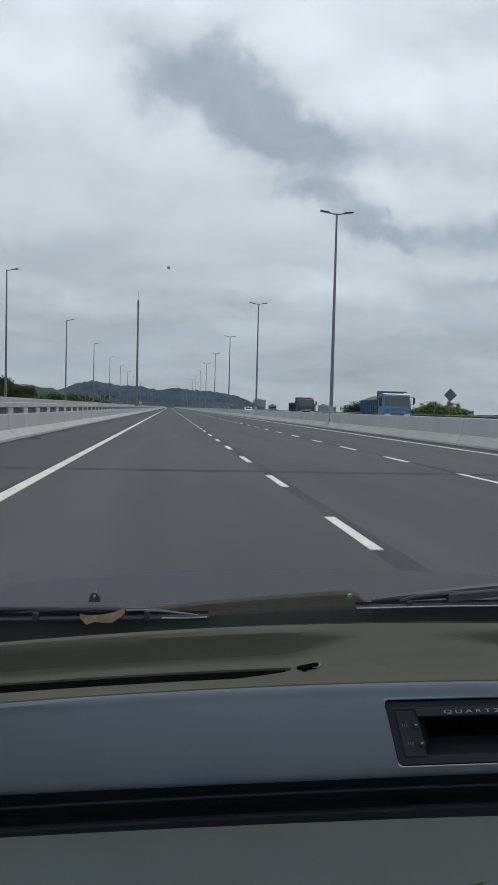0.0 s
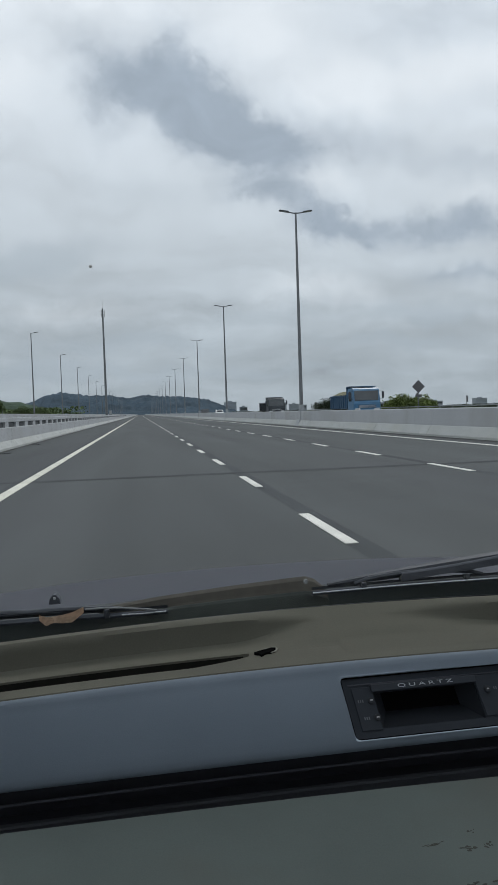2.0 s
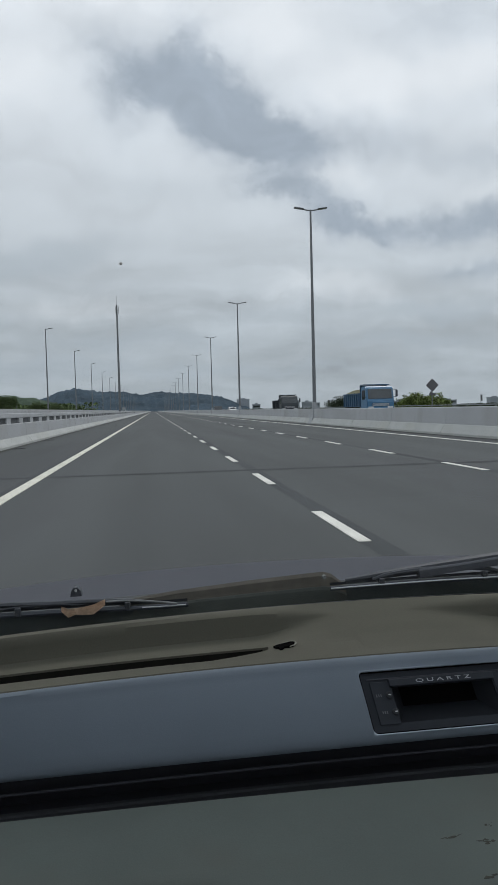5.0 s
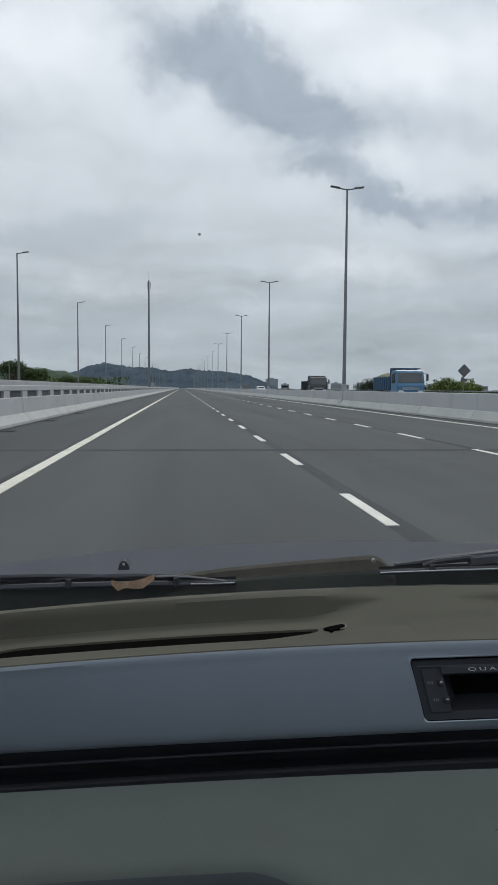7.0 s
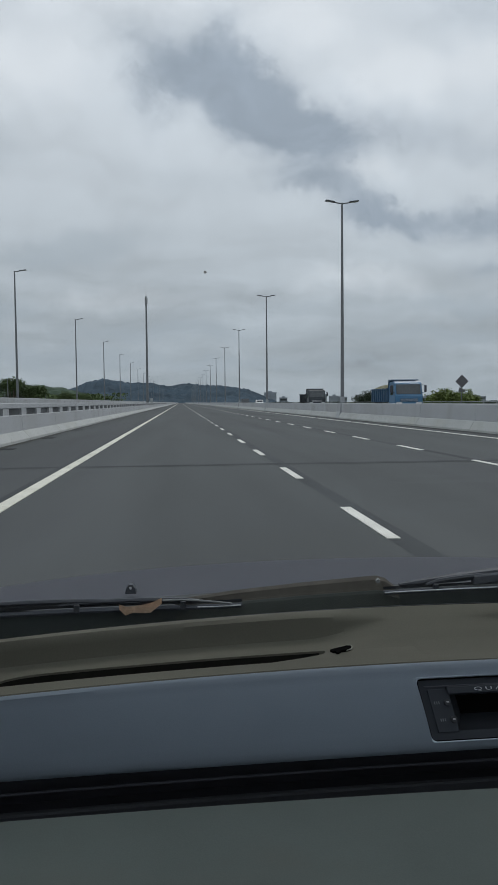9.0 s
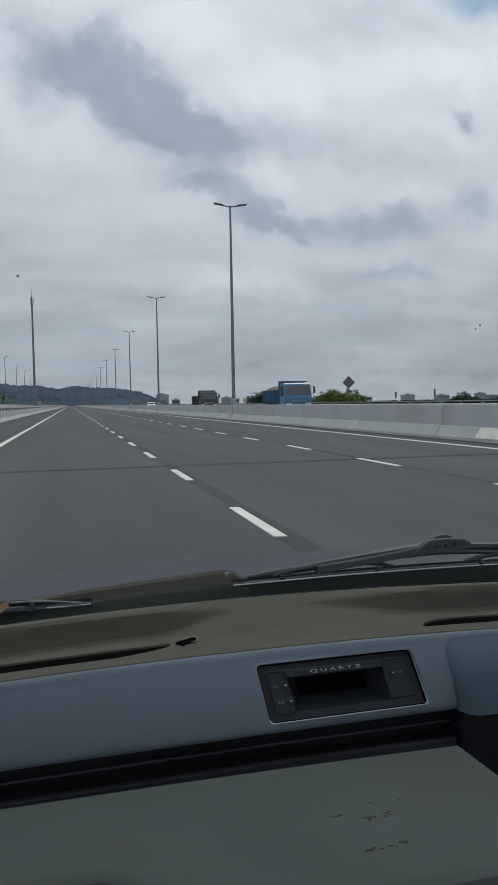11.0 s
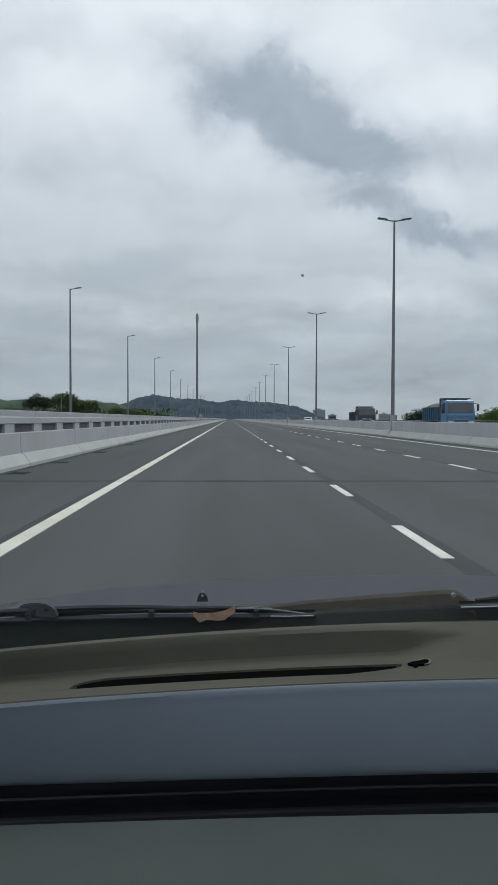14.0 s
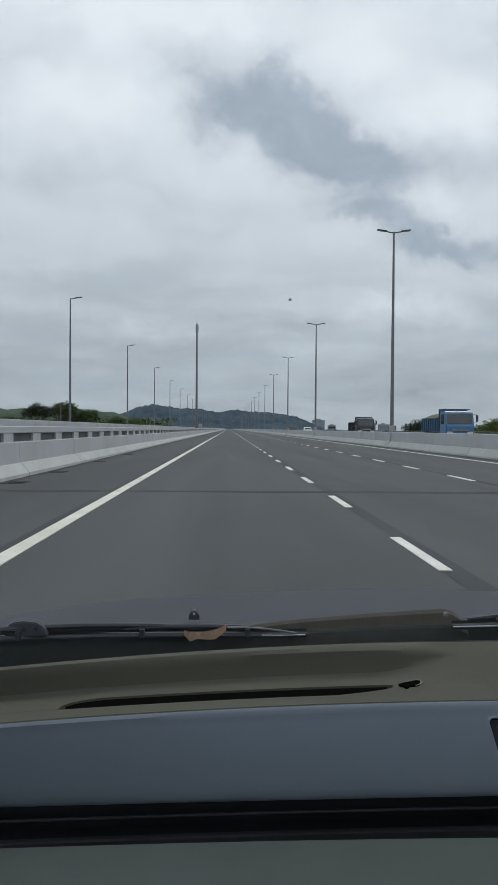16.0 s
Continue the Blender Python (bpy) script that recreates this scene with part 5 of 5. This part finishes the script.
def wiper(x0, x1, zs, pivot, label, arm_from, silver_span, yoke, stout, hump):
    w = part("wiper", tube(bmesh.new(), [(lerp(x0, x1, k / 20), wy(lerp(x0, x1, k / 20)), zs(lerp(x0, x1, k / 20))) for k in range(21)], 0.0028, 6), rubber, car, label, smooth=True)
    # flat spine above the rubber
    bm = bmesh.new()
    for k in range(20):
        a, b = lerp(x0, x1, k / 20), lerp(x0, x1, (k + 1) / 20)
        vs = [bm.verts.new(p) for p in ((a, wy(a, 0.003), zs(a) + 0.003), (b, wy(b, 0.003), zs(b) + 0.003), (b, wy(b, 0.003), zs(b) + 0.0062), (a, wy(a, 0.003), zs(a) + 0.0062))]
        bm.faces.new(vs)
    bmesh.ops.solidify(bm, geom=list(bm.faces), thickness=0.002)
    part("spine", bm, wiper_metal, w)
    a, b = silver_span
    part("bare_edge", tube(bmesh.new(), [(lerp(a, b, k / 12), wy(lerp(a, b, k / 12), -0.0035), zs(lerp(a, b, k / 12)) + 0.001) for k in range(13)], 0.0009, 5), silver, w, "bare silvery blade edge")
    # claws that hold the blade
    for f in (0.12, 0.36, 0.62, 0.86):
        c = lerp(x0, x1, f)
        part("claw", new_box((c - 0.003, wy(c) - 0.004, zs(c) - 0.002), (c + 0.003, wy(c) + 0.004, zs(c) + 0.0075), bevel=0.001), wiper_metal, w)
    for f0, f1, h in ((0.10, 0.40, yoke), (0.58, 0.90, yoke), (0.24, 0.76, yoke * 1.6)):
        c0, c1 = lerp(x0, x1, f0), lerp(x0, x1, f1)
        pts = [(lerp(c0, c1, k / 10), wy(lerp(c0, c1, k / 10), 0.002), zs(lerp(c0, c1, k / 10)) + 0.006 + h * math.sin(math.pi * k / 10) ** 0.6) for k in range(11)]
        part("yoke", tube(bmesh.new(), pts, [0.002] + [0.0028] * 9 + [0.002], 6), wiper_metal, w, smooth=True)
    px, pz = pivot
    # arm from its pivot along the blade
    pts = [(lerp(px, arm_from, k / 8), wy(lerp(px, arm_from, k / 8), 0.008), lerp(pz - 0.004, zs(arm_from) + 0.006, k / 8)) for k in range(9)]
    part("arm", tube(bmesh.new(), pts, [r * stout for r in (0.006, 0.0055, 0.005, 0.0045, 0.004, 0.0036, 0.0032, 0.0024, 0.0015)], 8), wiper_metal, w, smooth=True)
    bm = bmesh.new()
    prism(bm, hump, -0.006, 0.006)
    bmesh.ops.bevel(bm, geom=list(bm.edges), offset=0.0012, segments=2, affect="EDGES")
    bmesh.ops.transform(bm, matrix=Matrix.Translation((px, wy(px, 0.004), pz)), verts=bm.verts)
    cap = part("pivot_cover", bm, cover_grey, w, "hump-shaped pivot cover with three holes")
    for dx, dz in ((-0.012, -0.001), (0.0, -0.001), (0.012, 0.0)):
        bm = bmesh.new()
        tube(bm, [(px + dx, wy(px) - 0.0015, pz + dz), (px + dx, wy(px) - 0.0028, pz + dz)], 0.0022, 10)
        part("cover_hole", bm, wiper_hole, cap)
    if stout > 1:
        bm = bmesh.new()
        prism(bm, [(-0.015, 0.0)] + [(0.015 * math.cos(radians(q)), 0.003 + 0.0075 * math.sin(radians(q))) for q in range(180, -1, -20)] + [(0.015, 0.0)], 0.004, 0.012)
        bmesh.ops.transform(bm, matrix=Matrix.Translation((px + 0.002, wy(px, 0.004), pz)), verts=bm.verts)
        part("pivot_nut_cap", bm, rubber, cap, "black rounded cap over the pivot nut")
        pts = [(lerp(px, px + 0.24, k / 6), wy(lerp(px, px + 0.24, k / 6), 0.008), pz - 0.005 - 0.002 * k / 6) for k in range(7)]
        part("arm_tail", tube(bmesh.new(), pts, [0.006, 0.0055, 0.005, 0.005, 0.005, 0.0045, 0.004], 8), wiper_metal, w, smooth=True)
        bm = bmesh.new()
        ring = []
        for k in range(9):
            x = lerp(0.300, 0.440, k / 8)
            lo, hi = lerp(0.8972, 0.9150, k / 8), lerp(0.9068, 0.9265, k / 8) - 0.002 * math.sin(math.pi * k / 8)
            ring.append([bm.verts.new((x, wy(x, e), z)) for e, z in ((-0.003, lo), (-0.003, hi - 0.0015), (-0.0015, hi), (0.008, hi), (0.008, lo))])
        for r0, r1 in zip(ring, ring[1:]):
            for q in range(5):
                bm.faces.new((r0[q], r0[(q + 1) % 5], r1[(q + 1) % 5], r1[q]))
        bm.faces.new(ring[0]), bm.faces.new(ring[-1])
        part("arm_channel", bm, cover_grey, w, "grey steel arm channel with a square end")
    return w


wiper(-0.44, 0.03, lambda x: 0.8825 + 0.045 * max(0, -x) + 0.0 * x, (-0.265, 0.9045), "black wiper lying along the foot of the glass", -0.05, (-0.02, 0.028), 0.003, 1.0, [(-0.021, -0.008), (0.023, -0.008), (0.020, 0.001), (0.012, 0.006), (0.0, 0.0075), (-0.012, 0.006), (-0.019, 0.001)])
wiper(0.195, 0.70, lambda x: 0.889 + 0.03 * max(0, x - 0.2), (0.462, 0.926), "black wiper with a silvery blade edge", 0.215, (0.195, 0.69), 0.008, 1.6, [(-0.042, -0.011), (0.046, -0.011), (0.044, -0.004), (0.024, 0.006), (0.0, 0.007), (-0.020, 0.006), (-0.037, -0.004)])
part("hose", tube(bmesh.new(), [(x, wy(x, -0.006), z) for x, z in ((-0.058, 0.8950), (-0.04, 0.8945), (-0.02, 0.8925), (0.0, 0.8895), (0.018, 0.8865))], 0.0011, 6), hose_grey, car, "thin grey washer hose", smooth=True)

# dry leaf caught on the wiper
bm = bmesh.new()
edge_top = [(-0.104, 0.8955), (-0.097, 0.8925), (-0.089, 0.8925), (-0.080, 0.8930), (-0.071, 0.8945), (-0.059, 0.8990)]
edge_low = [(-0.101, 0.890), (-0.097, 0.8835), (-0.089, 0.8865), (-0.080, 0.8850), (-0.070, 0.8845), (-0.0605, 0.8925)]
grid(bm, [[(x, wy(x, -0.010 - 0.004 * math.sin(math.pi * i / 5) * f), lerp(a, b, f)) for i, ((x, a), (x2, b)) in enumerate(zip(edge_top, edge_low))] for f in (0, 0.33, 0.66, 1.0)])
bmesh.ops.solidify(bm, geom=list(bm.faces), thickness=0.0006)
tagged(part("dry_leaf", bm, dead_leaf), "curled dry brown leaf caught on the wiper", "leaf")

# ---- rest of the car: roof, pillars, doors, body and wheels, closing the cabin ----
bm = bmesh.new()
grid(bm, [[(x, y, 1.405 - 0.05 * ((x - MID) / 0.72) ** 2 + 0.03 * math.sin(math.pi * f)) for x in [lerp(-0.42, 0.96, k / 12) for k in range(13)]] for y, f in ((0.275, 0.0), (0.0, 0.25), (-0.6, 0.6), (-1.2, 0.8), (-1.7, 1.0))])
bmesh.ops.solidify(bm, geom=list(bm.faces), thickness=0.03)
part("roof", bm, roof_lining, car, "pale roof lining", smooth=True)
bm = bmesh.new()
grid(bm, [[(x, y, 1.412 - 0.05 * ((x - MID) / 0.72) ** 2 + 0.03 * math.sin(math.pi * f)) for x in [lerp(-0.43, 0.97, k / 12) for k in range(13)]] for y, f in ((0.265, 0.0), (0.0, 0.25), (-0.6, 0.6), (-1.2, 0.8), (-1.74, 1.0))])
bmesh.ops.solidify(bm, geom=list(bm.faces), thickness=-0.012)
part("roof_skin", bm, body_paint, car, "grey outer roof panel", smooth=True)
for s in (-1, 1):
    foot, head = MID + s * 0.76, MID + s * 0.68
    bm = bmesh.new()
    tube(bm, [(foot, 0.66, 0.86), (lerp(foot, head, 0.5), 0.44, 1.12), (head, 0.22, 1.385)], [0.04, 0.035, 0.035], 8)
    part("pillar", bm, body_paint, car)
    for y in (-0.55, -1.68):
        bm = bmesh.new()
        tube(bm, [(foot, y, 0.86), (head, y + 0.05, 1.385)], [0.06, 0.05], 8)
        part("pillar", bm, body_paint, car)
    part("door", new_box((MID + s * 0.74 - 0.03, -1.75, 0.28), (MID + s * 0.74 + 0.03, 0.62, 0.82 if s > 0 else 0.77), bevel=0.02), body_paint, car)
    part("wing", new_box((MID + s * 0.80 - 0.06, 0.60, 0.30), (MID + s * 0.80 + 0.06, 1.64, 0.60), bevel=0.04), body_paint, car)
    for y in (1.25, -1.35):
        wheel(car, MID + s * 0.70, y, 0.29, 0.17)
part("floor_pan", new_box((MID - 0.72, -1.8, 0.22), (MID + 0.72, 0.62, 0.30), bevel=0.02), black_plastic, car)
part("bulkhead", new_box((MID - 0.74, 0.72, 0.25), (MID + 0.74, 0.76, 0.80), bevel=0.01), black_plastic, car)
part("rear_panel", new_box((MID - 0.74, -1.85, 0.25), (MID + 0.74, -1.78, 0.92), bevel=0.02), body_paint, car)
part("front_panel", new_box((MID - 0.74, 1.60, 0.28), (MID + 0.74, 1.67, 0.66), bevel=0.03), body_paint, car)
part("rear_seat", new_box((MID - 0.62, -1.5, 0.30), (MID + 0.62, -0.95, 0.55), bevel=0.05), roof_lining, car)
